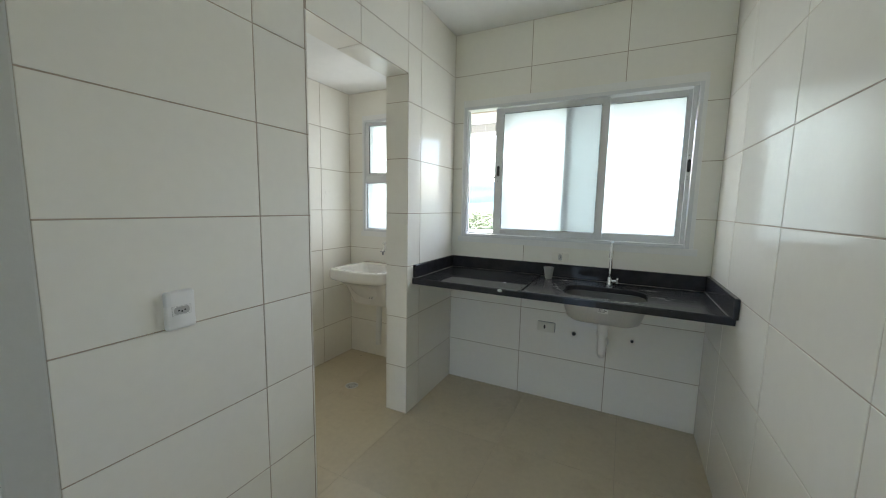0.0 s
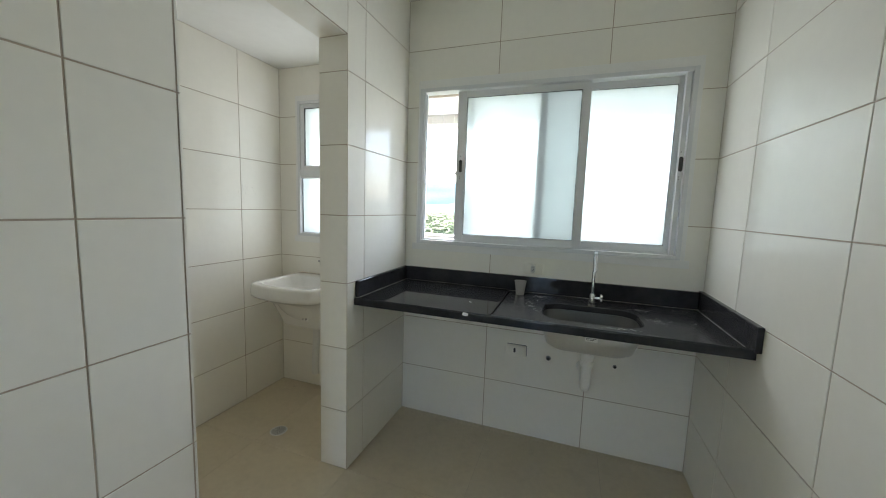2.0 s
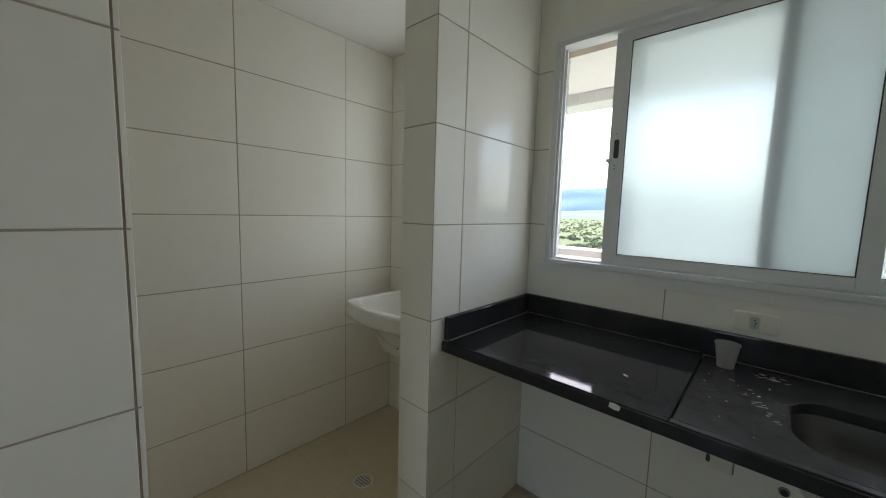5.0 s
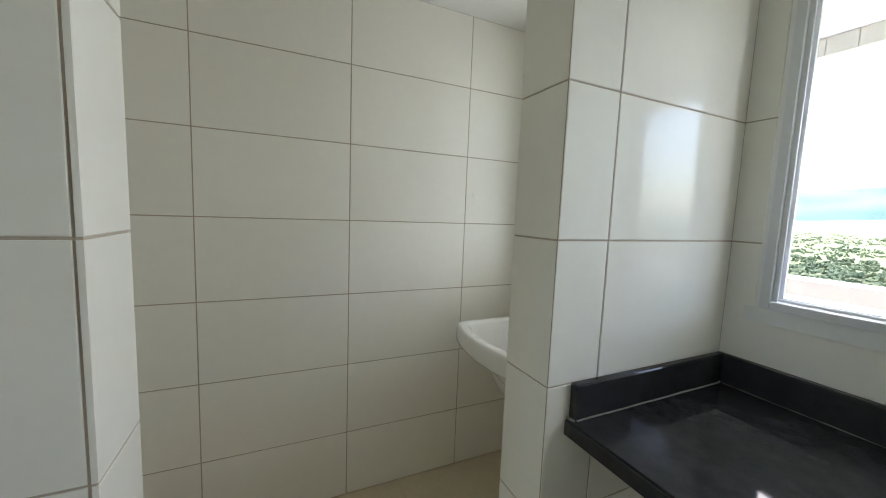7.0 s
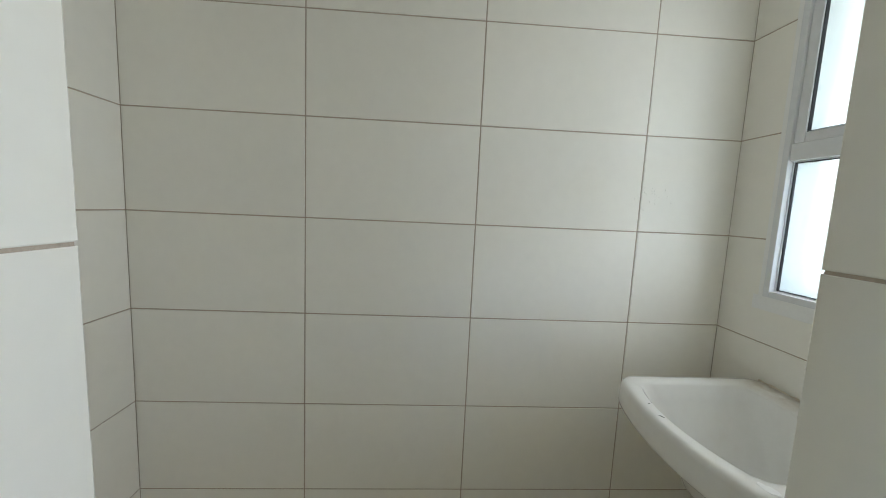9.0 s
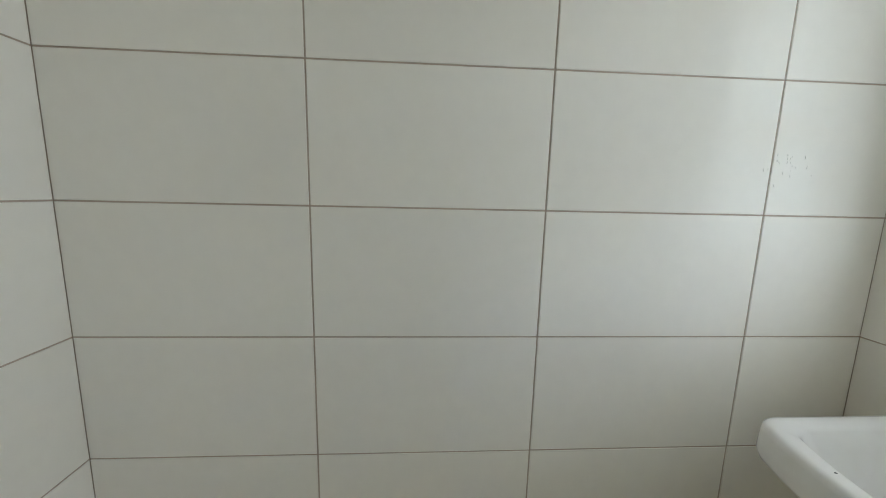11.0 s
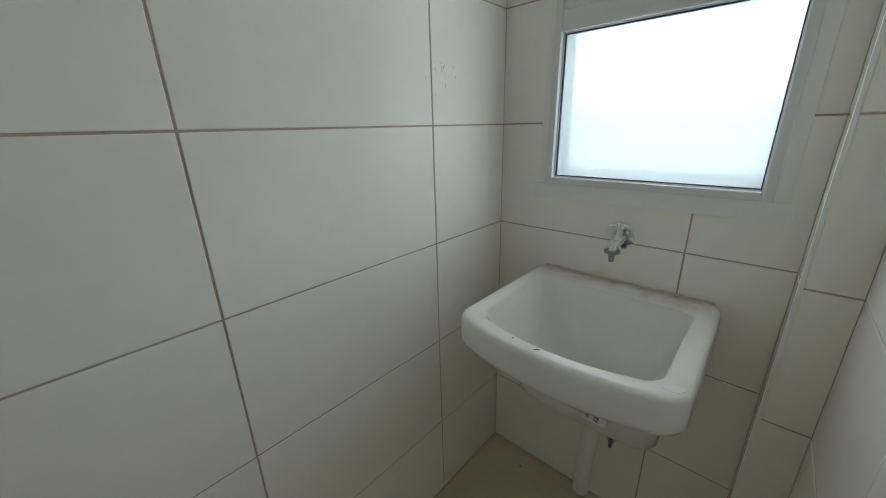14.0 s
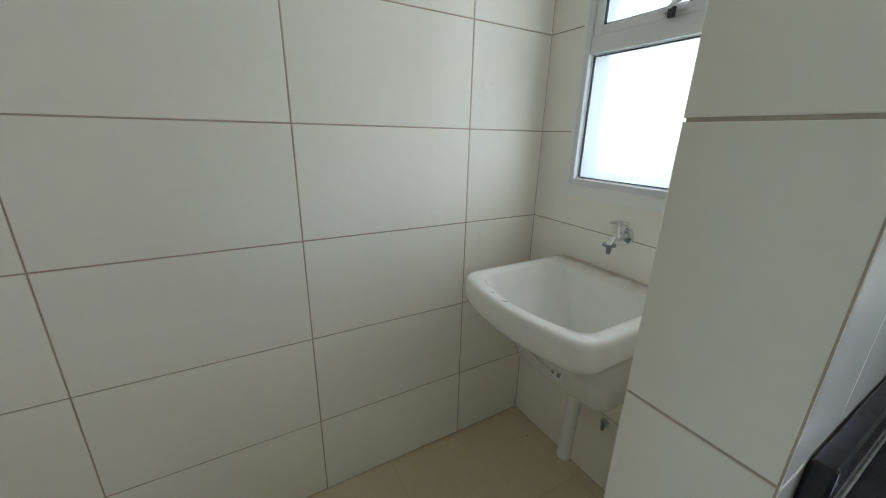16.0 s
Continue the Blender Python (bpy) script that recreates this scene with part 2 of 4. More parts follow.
# ---- plan ----
ROW0, ROW_H = 0.308, 0.325               # first joint above the floor, and the tile courses
COL_W, JOINT = 0.566, 0.0042
CEIL_K, CEIL_L = 2.545, 2.262
EAST, WEST_L, PART = 1.626, -1.012, -0.155
NORTH_L, SOUTH_L = 0.016, -2.017
JAMB_N, JAMB_S, LINTEL = -0.636, -1.385, 2.086
TILE_END, BACK = -2.181, -5.2
ROWS = [0.0] + [ROW0 + ROW_H * k for k in range(8)]
B = 0.002                                # the joints lie this far behind the tile faces
KW = (0.07, 1.503, 1.125, 2.03)         # kitchen window opening: x0, x1, z0, z1
LW = (-0.845, -0.318, 1.11, 2.028)       # laundry window opening
WALL_OUT = 0.15


def structure(name, bm, mat, label=""):
    return tagged(part(name, bm, mat), label or "plain setting", "wall", kind="structure")


# backing of the walls, through which the joints show
w_north_k = structure("wall_north_kitchen", boxes(
    (0.0 - 0.07, KW[0], B, WALL_OUT, 0, 2.7), (KW[1], EAST + 0.15, B, WALL_OUT, 0, 2.7),
    (KW[0], KW[1], B, WALL_OUT, 0, KW[2]), (KW[0], KW[1], B, WALL_OUT, KW[3], 2.7)), GROUT, "cream tiled kitchen wall under and round the sliding window")
w_north_l = structure("wall_north_laundry", boxes(
    (WEST_L - 0.15, LW[0], NORTH_L + B, WALL_OUT, 0, 2.7), (LW[1], -0.07, NORTH_L + B, WALL_OUT, 0, 2.7),
    (LW[0], LW[1], NORTH_L + B, WALL_OUT, 0, LW[2]), (LW[0], LW[1], NORTH_L + B, WALL_OUT, LW[3], 2.7)), GROUT, "cream tiled laundry wall behind the wash tank")
w_part = structure("wall_partition", boxes((PART + B, -B, JAMB_N + B, B, 0, 2.7)), GROUT, "short cream tiled partition between kitchen and laundry")
w_lintel = structure("wall_lintel", boxes((PART + B, -B, JAMB_S - B, JAMB_N + B, LINTEL + B, 2.7)), GROUT, "cream tiled lintel over the laundry opening")
w_left = structure("wall_west_kitchen", boxes((PART + B, -B, TILE_END, JAMB_S - B, 0, 2.7)), GROUT, "cream tiled kitchen wall beside the laundry opening")
w_west = structure("wall_west_laundry", boxes((WEST_L - 0.15, WEST_L - B, SOUTH_L - 0.15, NORTH_L + B, 0, 2.7)), GROUT, "cream tiled long laundry wall")
w_south = structure("wall_south_laundry", boxes((WEST_L - B, PART + B, SOUTH_L - 0.15, SOUTH_L - B, 0, 2.7)), GROUT, "cream tiled end wall of the laundry")
w_east = structure("wall_east_kitchen", boxes((EAST + B, EAST + 0.15, -2.633, B, 0, 2.7)), GROUT, "cream tiled kitchen wall at the counter's end")
w_duct = structure("wall_duct", boxes((-0.243 + B, PART + B, -0.085 + B, NORTH_L + B, 0, 2.7)), GROUT, "narrow tiled pipe casing in the laundry corner")

# painted walls that close the place behind
structure("wall_west_painted", boxes((PART + B, -0.006, BACK, TILE_END - 0.09, 0, 2.7)), PLASTER, "white painted wall next to the tiles")
structure("door_jamb", boxes((PART + B, 0.003, TILE_END - 0.09, TILE_END, 0, 2.7), bevel=0.006), GREY_PAINT, "grey painted jamb at the end of the tiles")["category"] = "trim"
structure("wall_east_painted", boxes((EAST + 1.4, EAST + 1.55, BACK, -2.633, 0, 2.7), (EAST + 0.006, EAST + 1.4, -2.633, -2.5, 0, 2.7)), PLASTER, "white painted wall of the room behind")
# unseen opening added to the back wall, sized to let daylight in from behind
BACK_OPENING = (0.30, 0.80, 0.0, 2.1)
structure("wall_south", boxes((PART, BACK_OPENING[0], BACK - 0.15, BACK, 0, 2.7), (BACK_OPENING[1], EAST + 1.55, BACK - 0.15, BACK, 0, 2.7),
                              (BACK_OPENING[0], BACK_OPENING[1], BACK - 0.15, BACK, BACK_OPENING[3], 2.7)), PLASTER, "unseen white painted wall with an added opening that lets daylight in")

# floor and ceilings
floor = structure("floor", boxes((WEST_L - 0.15, EAST + 1.55, BACK - 0.15, 0.15, -0.12, -0.0015)), FLOOR_JOINT, "beige polished porcelain tile floor")
floor["category"] = "floor"
c1 = structure("ceiling_kitchen", boxes((-0.07, EAST + 1.55, BACK - 0.15, 0.15, CEIL_K, 2.9)), CEILING, "plain white painted kitchen ceiling")
c2 = structure("ceiling_laundry", boxes((WEST_L - 0.15, PART + B, SOUTH_L - 0.15, 0.15, CEIL_L, 2.9)), CEILING, "plain white painted laundry ceiling, lower than the kitchen's")
c1["category"] = c2["category"] = "ceiling"


# ---- windows ----
def sash(name, x0, x1, y0, y1, z0, z1, left, right, bottom, top, parent, lip=0.004):
    """A glazed leaf: four mitred-looking members, a thin black gasket and a frosted pane."""
    f = part(name, boxes((x0, x0 + left, y0, y1, z0, z1), (x1 - right, x1, y0, y1, z0, z1),
                         (x0 + left, x1 - right, y0 + 0.001, y1 - 0.001, z0, z0 + bottom), (x0 + left, x1 - right, y0 + 0.001, y1 - 0.001, z1 - top, z1), bevel=0.0025), ALU, parent, "white powder-coated aluminium leaf")
    gx0, gx1, gz0, gz1, ym = x0 + left, x1 - right, z0 + bottom, z1 - top, (y0 + y1) / 2
    g = 0.0025
    part("gasket", boxes((gx0, gx0 + g, y0 + 0.004, ym, gz0, gz1), (gx1 - g, gx1, y0 + 0.004, ym, gz0, gz1),
                         (gx0 + g, gx1 - g, y0 + 0.004, ym, gz0, gz0 + g), (gx0 + g, gx1 - g, y0 + 0.004, ym, gz1 - g, gz1)), GASKET, f, "thin black rubber gasket")
    p = part("pane", boxes((gx0 - 0.004, gx1 + 0.004, ym - 0.002, ym + 0.002, gz0 - 0.004, gz1 + 0.004)), GLASS, f, "frosted glass pane")
    p.visible_shadow = False
    return f


def shell_frame(bm, x0, x1, z0, z1, y0, y1, w, bevel=0.003):
    box(bm, x0, x0 + w, y0, y1, z0, z1, bevel); box(bm, x1 - w, x1, y0, y1, z0, z1, bevel)
    box(bm, x0 + w, x1 - w, y0 + 0.001, y1, z0, z0 + w, bevel); box(bm, x0 + w, x1 - w, y0 + 0.001, y1, z1 - w, z1, bevel)
    return bm


def band(bm, outer, inner, y0, y1, drop):
    """A flat painted band round an opening, a little wider below."""
    (a0, a1, b0, b1), (c0, c1, d0, d1) = outer, inner
    box(bm, a0 + drop, c0, y0, y1, d0, b1, 0.0015); box(bm, c1, a1 - drop, y0, y1, d0, b1, 0.0015)
    box(bm, c0, c1, y0, y1, d1, b1, 0.0015); box(bm, a0, a1, y0 - 0.001, y1, b0, d0, 0.0015)
    return bm


def latch(x, y, z, parent):
    f = part("latch", rounded_plate(x, y, z, 0.009, 0.036, 0.003), DARK, parent, "dark recessed finger latch")
    for dz in (-0.062, -0.074, 0.058):
        part("screw", disc_on_wall(bmesh.new(), x - 0.003, y, z + dz, 0.0028, 0.0015, 10), GREY_PLASTIC, parent)
    return f


def rounded_plate(x, y, z, hx, hz, depth, r=None, n=6, soft=0.002):
    """A flat plate with round corners on a wall that faces -y."""
    bm = bmesh.new()
    r = r or min(hx, hz) * 0.98
    ring = [(p[0], p[1]) for p in rounded(-hx, hx, -hz, hz, r, 0, n)]
    e = min(soft, depth * 0.6)
    k, k2 = 1 - e / max(hx, hz), 1 - 0.35 * e / max(hx, hz)
    loft(bm, [[(x + a, y, z + c) for a, c in ring], [(x + a, y - depth + e, z + c) for a, c in ring], [(x + a * k2, y - depth + 0.35 * e, z + c * k2) for a, c in ring], [(x + a * k, y - depth, z + c * k) for a, c in ring]])
    return bm


window_1 = tagged(part("window_1", shell_frame(bmesh.new(), 0.085, KW[1] + 0.006, KW[2] - 0.012, KW[3] + 0.008, -0.013, 0.062, 0.022), ALU),
                  "wide white aluminium sliding window, frosted panes, slid partly open", "window", kind="structure")
part("track", boxes((0.108, KW[1] - 0.018, 0.017, 0.021, KW[2] + 0.0105, KW[2] + 0.0165), (0.108, KW[1] - 0.018, 0.042, 0.046, KW[2] + 0.0105, KW[2] + 0.0165)), ALU, window_1)
part("jamb_fin", boxes((0.1075, 0.119, -0.004, -0.001, KW[2] + 0.0105, KW[3] - 0.0145), (0.1075, 0.116, 0.031, 0.034, KW[2] + 0.0105, KW[3] - 0.0145), bevel=0.0008), ALU, window_1)
part("painted_band", band(bmesh.new(), (0.050, 1.552, 1.072, 2.085), (0.085, KW[1] + 0.006, KW[2] - 0.012, KW[3] + 0.008), -0.0035, 0.0, 0.022), PATCH, window_1, "white painted plaster band round the frame")
leaf_a = sash("sliding_leaf", 0.318, 1.042, 0.009, 0.030, 1.142, 2.012, 0.054, 0.044, 0.036, 0.036, window_1)
leaf_b = sash("sliding_leaf", 0.784, 1.482, 0.034, 0.055, 1.142, 2.012, 0.037, 0.042, 0.036, 0.036, window_1)
latch(0.345, 0.009, 1.585, leaf_a)
part("catch", boxes((0.311, 0.33, 0.001, 0.012, 1.535, 1.55), bevel=0.002), ALU, leaf_a)
latch(1.4715, -0.002, 1.585, window_1)
part("jamb_strip", boxes((1.461, 1.482, -0.002, 0.0335, 1.1365, 2.0155), bevel=0.002), ALU, window_1)

window_2 = tagged(part("window_2", shell_frame(bmesh.new(), LW[0] - 0.003, LW[1] + 0.003, LW[2] - 0.004, LW[3] + 0.004, NORTH_L - 0.012, 0.08, 0.02), ALU),
                  "white aluminium laundry window with tilting upper leaf and frosted panes", "window", kind="structure")
part("painted_band", band(bmesh.new(), (-0.886, -0.272, 1.062, 2.07), (LW[0] - 0.003, LW[1] + 0.003, LW[2] - 0.004, LW[3] + 0.004), NORTH_L - 0.0035, NORTH_L, 0.016), PATCH, window_2, "white painted plaster band round the frame")
part("transom", boxes((LW[0] + 0.017, LW[1] - 0.017, 0.008, 0.07, 1.516, 1.566), bevel=0.003), ALU, window_2, "white aluminium cross rail")
sash("fixed_leaf", LW[0] + 0.017, LW[1] - 0.017, 0.02, 0.046, LW[2] + 0.016, 1.516, 0.003, 0.003, 0.003, 0.003, window_2)
leaf_t = sash("tilting_leaf", LW[0] + 0.018, LW[1] - 0.018, 0.012, 0.042, 1.567, 2.01, 0.03, 0.026, 0.028, 0.026, window_2)
lever = part("lever", boxes((-0.602, -0.548, 0.0, 0.012, 1.578, 1.594), bevel=0.003), ALU, leaf_t, "white lever handle with a dark pivot")
bm = bmesh.new()
tube(bm, [(-0.585, -0.004, 1.584), (-0.57, -0.016, 1.592), (-0.545, -0.02, 1.597), (-0.515, -0.02, 1.599), (-0.482, -0.02, 1.6)], 0.0065, 10)
part("grip", bm, ALU, lever)
part("pivot", boxes((-0.584, -0.568, -0.012, 0.001, 1.562, 1.587), bevel=0.003), DARK, lever, "dark plastic pivot")

# ---- balcony outside ----
structure("balcony_slab", boxes((-2.2, 3.2, WALL_OUT, 1.2, -0.2, -0.03)), CONCRETE, "grey concrete slab outside the windows")["category"] = "balcony"
structure("balcony_parapet", boxes((-2.2, 3.2, 1.0, 1.15, -0.03, 1.06), (-2.2, 3.2, 0.985, 1.165, 1.06, 1.09)), FACADE, "white painted balcony parapet with a coping")["category"] = "parapet"
structure("balcony_ceiling", boxes((-2.2, 3.2, WALL_OUT, 1.0, 2.15, 2.7)), CEILING, "white painted balcony soffit")["category"] = "ceiling"
beam = structure("balcony_beam", boxes((-2.2, 3.2, 1.002, 1.2, 2.073, 2.7)), FACADE, "white beam faced with small square tiles")
structure("wall_outside", boxes((-2.2, WEST_L - 0.15, 0.0, WALL_OUT, 0, 2.7), (EAST + 0.15, 3.2, 0.0, WALL_OUT, 0, 2.7),
                                (-2.35, -2.2, 0.0, 1.2, -0.2, 2.7), (3.2, 3.35, 0.0, 1.2, -0.2, 2.7)), FACADE, "white outer wall of the building")
structure("window_sill_outside", boxes((KW[0], KW[1], 0.0625, 0.17, KW[2] - 0.02, KW[2] + 0.012), bevel=0.003), PATCH, "white outer sill of the sliding window")["category"] = "sill"

# ---- distance ----
GROUND_Z = -24.0
gb = bmesh.new()
bmesh.ops.create_grid(gb, x_segments=40, y_segments=40, size=4800, matrix=Matrix.Translation((0, 0, GROUND_Z)))
tagged(part("ground", gb, GRASS), "wide green and sandy plain far below", "ground", kind="structure")
rb = bmesh.new()
for x0, y0, x1, y1, w in ((-260, 215, 240, 262, 7.0), (-420, 420, 380, 360, 9.0)):
    d = Vector((x1 - x0, y1 - y0, 0)).normalized()
    s = Vector((-d.y, d.x, 0)) * w / 2
    steps = 24
    left, right = [], []
    for k in range(steps + 1):
        p = Vector((x0 + (x1 - x0) * k / steps, y0 + (y1 - y0) * k / steps + 6 * math.sin(k * 0.9), GROUND_Z + 0.15))
        left.append(rb.verts.new(p + s)); right.append(rb.verts.new(p - s))
    for k in range(steps):
        rb.faces.new((left[k], left[k + 1], right[k + 1], right[k]))
tagged(part("road", rb, DIRT_ROAD), "pale dirt roads crossing the plain", "road", kind="structure")

rnd = random.Random(7)
verts, faces = [], []


def clump(cx, cy, cz, r):
    """A ragged leaf clump: an uneven, open star of leafy flaps."""
    base = len(verts)
    for k in range(7):
        a, e = rnd.uniform(0, 6.283), rnd.uniform(-0.5, 1.3)
        d = Vector((math.cos(a) * math.cos(e), math.sin(a) * math.cos(e), math.sin(e)))
        u = d.orthogonal().normalized() * r * rnd.uniform(0.45, 0.8)
        v = d.cross(u).normalized() * r * rnd.uniform(0.45, 0.8)
        o = Vector((cx, cy, cz)) + d * r * rnd.uniform(0.45, 0.95)
        i = len(verts)
        verts.extend([tuple(o + u), tuple(o + v + d * r * 0.2), tuple(o - u), tuple(o - v - d * r * 0.25)])
        faces.append((i, i + 1, i + 2, i + 3))


for k in range(8000):
    far = 150 * math.exp(rnd.random() ** 0.8 * 2.6)
    yaw = radians(rnd.uniform(-40, 55))
    x, y = -math.sin(yaw) * far, math.cos(yaw) * far
    if abs(noise.noise(Vector((x * 0.006, y * 0.006, 0)))) < 0.08:
        continue
    h = rnd.uniform(2.0, 4.6) * (1 + 0.3 * noise.noise(Vector((x * 0.01, y * 0.01, 3))))
    w = h * rnd.uniform(0.5, 0.9)
    n = 13 if far < 420 else 5
    for j in range(n):
        a, q = rnd.uniform(0, 6.283), math.sqrt(rnd.random())
        clump(x + math.cos(a) * q * w, y + math.sin(a) * q * w, GROUND_Z + h * rnd.uniform(0.3, 0.95 - 0.35 * q), w * rnd.uniform(0.28, 0.5))
me = bpy.data.meshes.new("far_trees")
me.from_pydata(verts, [], faces)
me.materials.append(LEAVES)
tagged(new("far_trees", me), "dense green scrub and trees on the plain", "trees", kind="stuff")


def ridge(name, far, peak, seed, low, top_yaw, wide):
    bm = bmesh.new()
    cols, rows = 150, 9
    grid = []
    for i in range(cols + 1):
        yaw = radians(-75 + 150 * i / cols)
        u = i * 0.085
        bell = math.exp(-((math.degrees(yaw) - top_yaw) / wide) ** 2)
        crest = peak * (low + (1 - low) * bell) * (1 + 0.16 * noise.noise(Vector((u * 1.3, seed, 0))) + 0.05 * noise.noise(Vector((u * 5, seed, 1))))
        col = []
        for j in range(rows + 1):
            s = j / rows
            d = far + 500 * s + 60 * noise.noise(Vector((u * 2, s * 3, seed)))
            col.append(bm.verts.new((-math.sin(yaw) * d, math.cos(yaw) * d, GROUND_Z + crest * s ** 0.8 + 6 * noise.noise(Vector((u * 5, s * 6, seed))) * s)))
        grid.append(col)
    for a, b in zip(grid, grid[1:]):
        for j in range(rows):
            bm.faces.new((a[j], b[j], b[j + 1], a[j + 1]))
    return tagged(part(name, bm, HILL, smooth=True), "mountain ridge on the horizon, blue haze put into its colour", "mountains", kind="structure")


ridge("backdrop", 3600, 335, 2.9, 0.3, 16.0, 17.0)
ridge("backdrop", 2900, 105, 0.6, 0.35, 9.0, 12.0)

# ---- kitchen counter ----
def rounded_patch(x, y, z, hx, hy, turn):
    """A thin patch with a torn, uneven outline."""
    rnd = random.Random(5)
    ring = [(math.cos(k * math.pi / 9), math.sin(k * math.pi / 9), rnd.uniform(0.75, 1.1)) for k in range(18)]
    c, q = math.cos(radians(turn)), math.sin(radians(turn))
    at = lambda h, f: [(x + (a * hx * c - b * hy * q) * w * f, y + (a * hx * q + b * hy * c) * w * f, z + h) for a, b, w in ring]
    return loft(bmesh.new(), [at(0, 1), at(0.0008, 0.97)])


CT, CB, CF = 0.880, 0.845, -0.577        # top, underside and front of the slab
HOLE = (0.89, 1.302, -0.487, -0.195)


def slab_with_hole(x0, x1, y0, y1, z0, z1, hole, r):
    """A stone slab with a round-cornered cut-out."""
    bm = bmesh.new()
    hx0, hx1, hy0, hy1 = hole
    inner = rounded(hx0, hx1, hy0, hy1, r, 0, 8)
    mx, my = (hx0 + hx1) / 2, (hy0 + hy1) / 2
    outer = []
    for px, py, _ in inner:
        dx, dy = px - mx, py - my
        k = min((x1 - mx) / dx if dx > 1e-9 else 1e9, (x0 - mx) / dx if dx < -1e-9 else 1e9,
                (y1 - my) / dy if dy > 1e-9 else 1e9, (y0 - my) / dy if dy < -1e-9 else 1e9)
        outer.append((mx + dx * k, my + dy * k))
    for cx, cy in ((x0, y0), (x0, y1), (x1, y0), (x1, y1)):
        i = min(range(len(outer)), key=lambda q: (outer[q][0] - cx) ** 2 + (outer[q][1] - cy) ** 2)
        outer[i] = (cx, cy)
    e = 0.003
    rings = []
    for z, grow in ((z0, 0.0), (z1 - e, 0.0), (z1, -e)):
        rings.append([(min(max(px, x0 - grow), x1 + grow), min(max(py, y0 - grow), y1 + grow), z) for px, py in outer])
    rings.append([(px, py, z1) for px, py, _ in rounded(hx0 - e, hx1 + e, hy0 - e, hy1 + e, r + e, 0, 8)])
    rings.append([(px, py, z1 - e) for px, py, _ in inner])
    rings.append([(px, py, z0) for px, py, _ in inner])
    rings.append(rings[0])
    loft(bm, rings, False, False)
    bmesh.ops.remove_doubles(bm, verts=bm.verts, dist=1e-5)
    return bm


counter = tagged(new("kitchen_counter"), "black granite counter with upstand, dusty, mounted between the tiled walls", "counter")
part("dry_slab", boxes((0.002, 0.684, CF, -0.021, CB, CT), bevel=0.003), GRANITE, counter, "polished black granite slab")
part("sink_slab", slab_with_hole(0.6855, EAST - 0.002, CF, -0.021, CB, CT - 0.006, HOLE, 0.085), GRANITE_DUSTY, counter, "dusty black granite slab with an oval cut-out")
part("slab_rim", boxes((0.672, 0.684, CF + 0.012, -0.022, CT - 0.002, CT + 0.0015), bevel=0.001), GRANITE, counter)
part("front_lip", boxes((0.6855, EAST - 0.004, CF, CF + 0.02, CT - 0.007, CT), bevel=0.003), GRANITE_DUSTY, counter)
part("front_edge", boxes((0.004, EAST - 0.004, CF - 0.006, CF - 0.0005, CB - 0.002, CT - 0.004), bevel=0.002), GRANITE, counter)
part("upstand", boxes((0.022, EAST - 0.022, -0.022, -0.001, CT - 0.004, 0.963), bevel=0.004), GRANITE, counter, "black granite upstand along the window wall")
part("upstand", boxes((0.001, 0.0225, CF + 0.006, -0.001, CT + 0.001, 0.963), bevel=0.008, seg=3), GRANITE, counter, "black granite upstand at the partition")
part("upstand", boxes((EAST - 0.0215, EAST - 0.001, -0.61, -0.001, CT - 0.004, 0.968), bevel=0.004), GRANITE_DUSTY, counter, "black granite upstand, dusty")

bead = bmesh.new()
tube(bead, [(0.0235, CF + 0.012 + 0.045 * k, CT + 0.0006 + 0.0006 * math.sin(k * 1.7)) for k in range(13)], 0.0022, 8)
part("mortar_bead", bead, DUST, counter, "pale dusty mortar line under the upstand", smooth=True)
bead = bmesh.new()
tube(bead, [(0.03 + 0.0545 * k, -0.0228, CT + 0.0004 + 0.0006 * math.sin(k * 2.1)) for k in range(13)], 0.0016, 8)
part("mortar_bead", bead, DUST, counter, "pale dusty mortar line under the upstand", smooth=True)
bead = bmesh.new()
tube(bead, [(0.70 + 0.075 * k, -0.0228, CT - 0.0056 + 0.0006 * math.sin(k * 2.1)) for k in range(13)], 0.0018, 8)
part("mortar_bead", bead, DUST, counter, "pale dusty mortar line under the upstand", smooth=True)
bead = bmesh.new()
tube(bead, [(EAST - 0.0235, CF + 0.025 + 0.044 * k, CT - 0.0054 + 0.0006 * math.sin(k * 1.3)) for k in range(13)], 0.0022, 8)
part("mortar_bead", bead, DUST, counter, "pale dusty mortar line under the upstand", smooth=True)
part("mortar_smear", rounded_patch(0.012, CF + 0.004, CT + 0.0002, 0.012, 0.006, 8), DUST, counter, "pale mortar smear at the slab's end")

sink = tagged(new("sink_bowl"), "stainless steel kitchen sink bowl set under the counter", "sink")
sb = bmesh.new()
h0, h1, h2, h3 = HOLE
loft(sb, [rounded(h0 - 0.016, h1 + 0.016, h2 - 0.016, h3 + 0.016, 0.10, CB - 0.001, 8),
          rounded(h0 - 0.004, h1 + 0.004, h2 - 0.004, h3 + 0.004, 0.09, CB - 0.004, 8),
          rounded(h0 + 0.008, h1 - 0.008, h2 + 0.008, h3 - 0.008, 0.09, 0.785, 8),
          rounded(h0 + 0.024, h1 - 0.024, h2 + 0.03, h3 - 0.03, 0.08, 0.735, 8),
          rounded(h0 + 0.05, h1 - 0.05, h2 + 0.06, h3 - 0.06, 0.06, 0.717, 8),
          rounded(h0 + 0.09, h1 - 0.09, h2 + 0.09, h3 - 0.09, 0.05, 0.711, 8)], False, True)
bowl = part("bowl", sb, STEEL, sink, smooth=True)
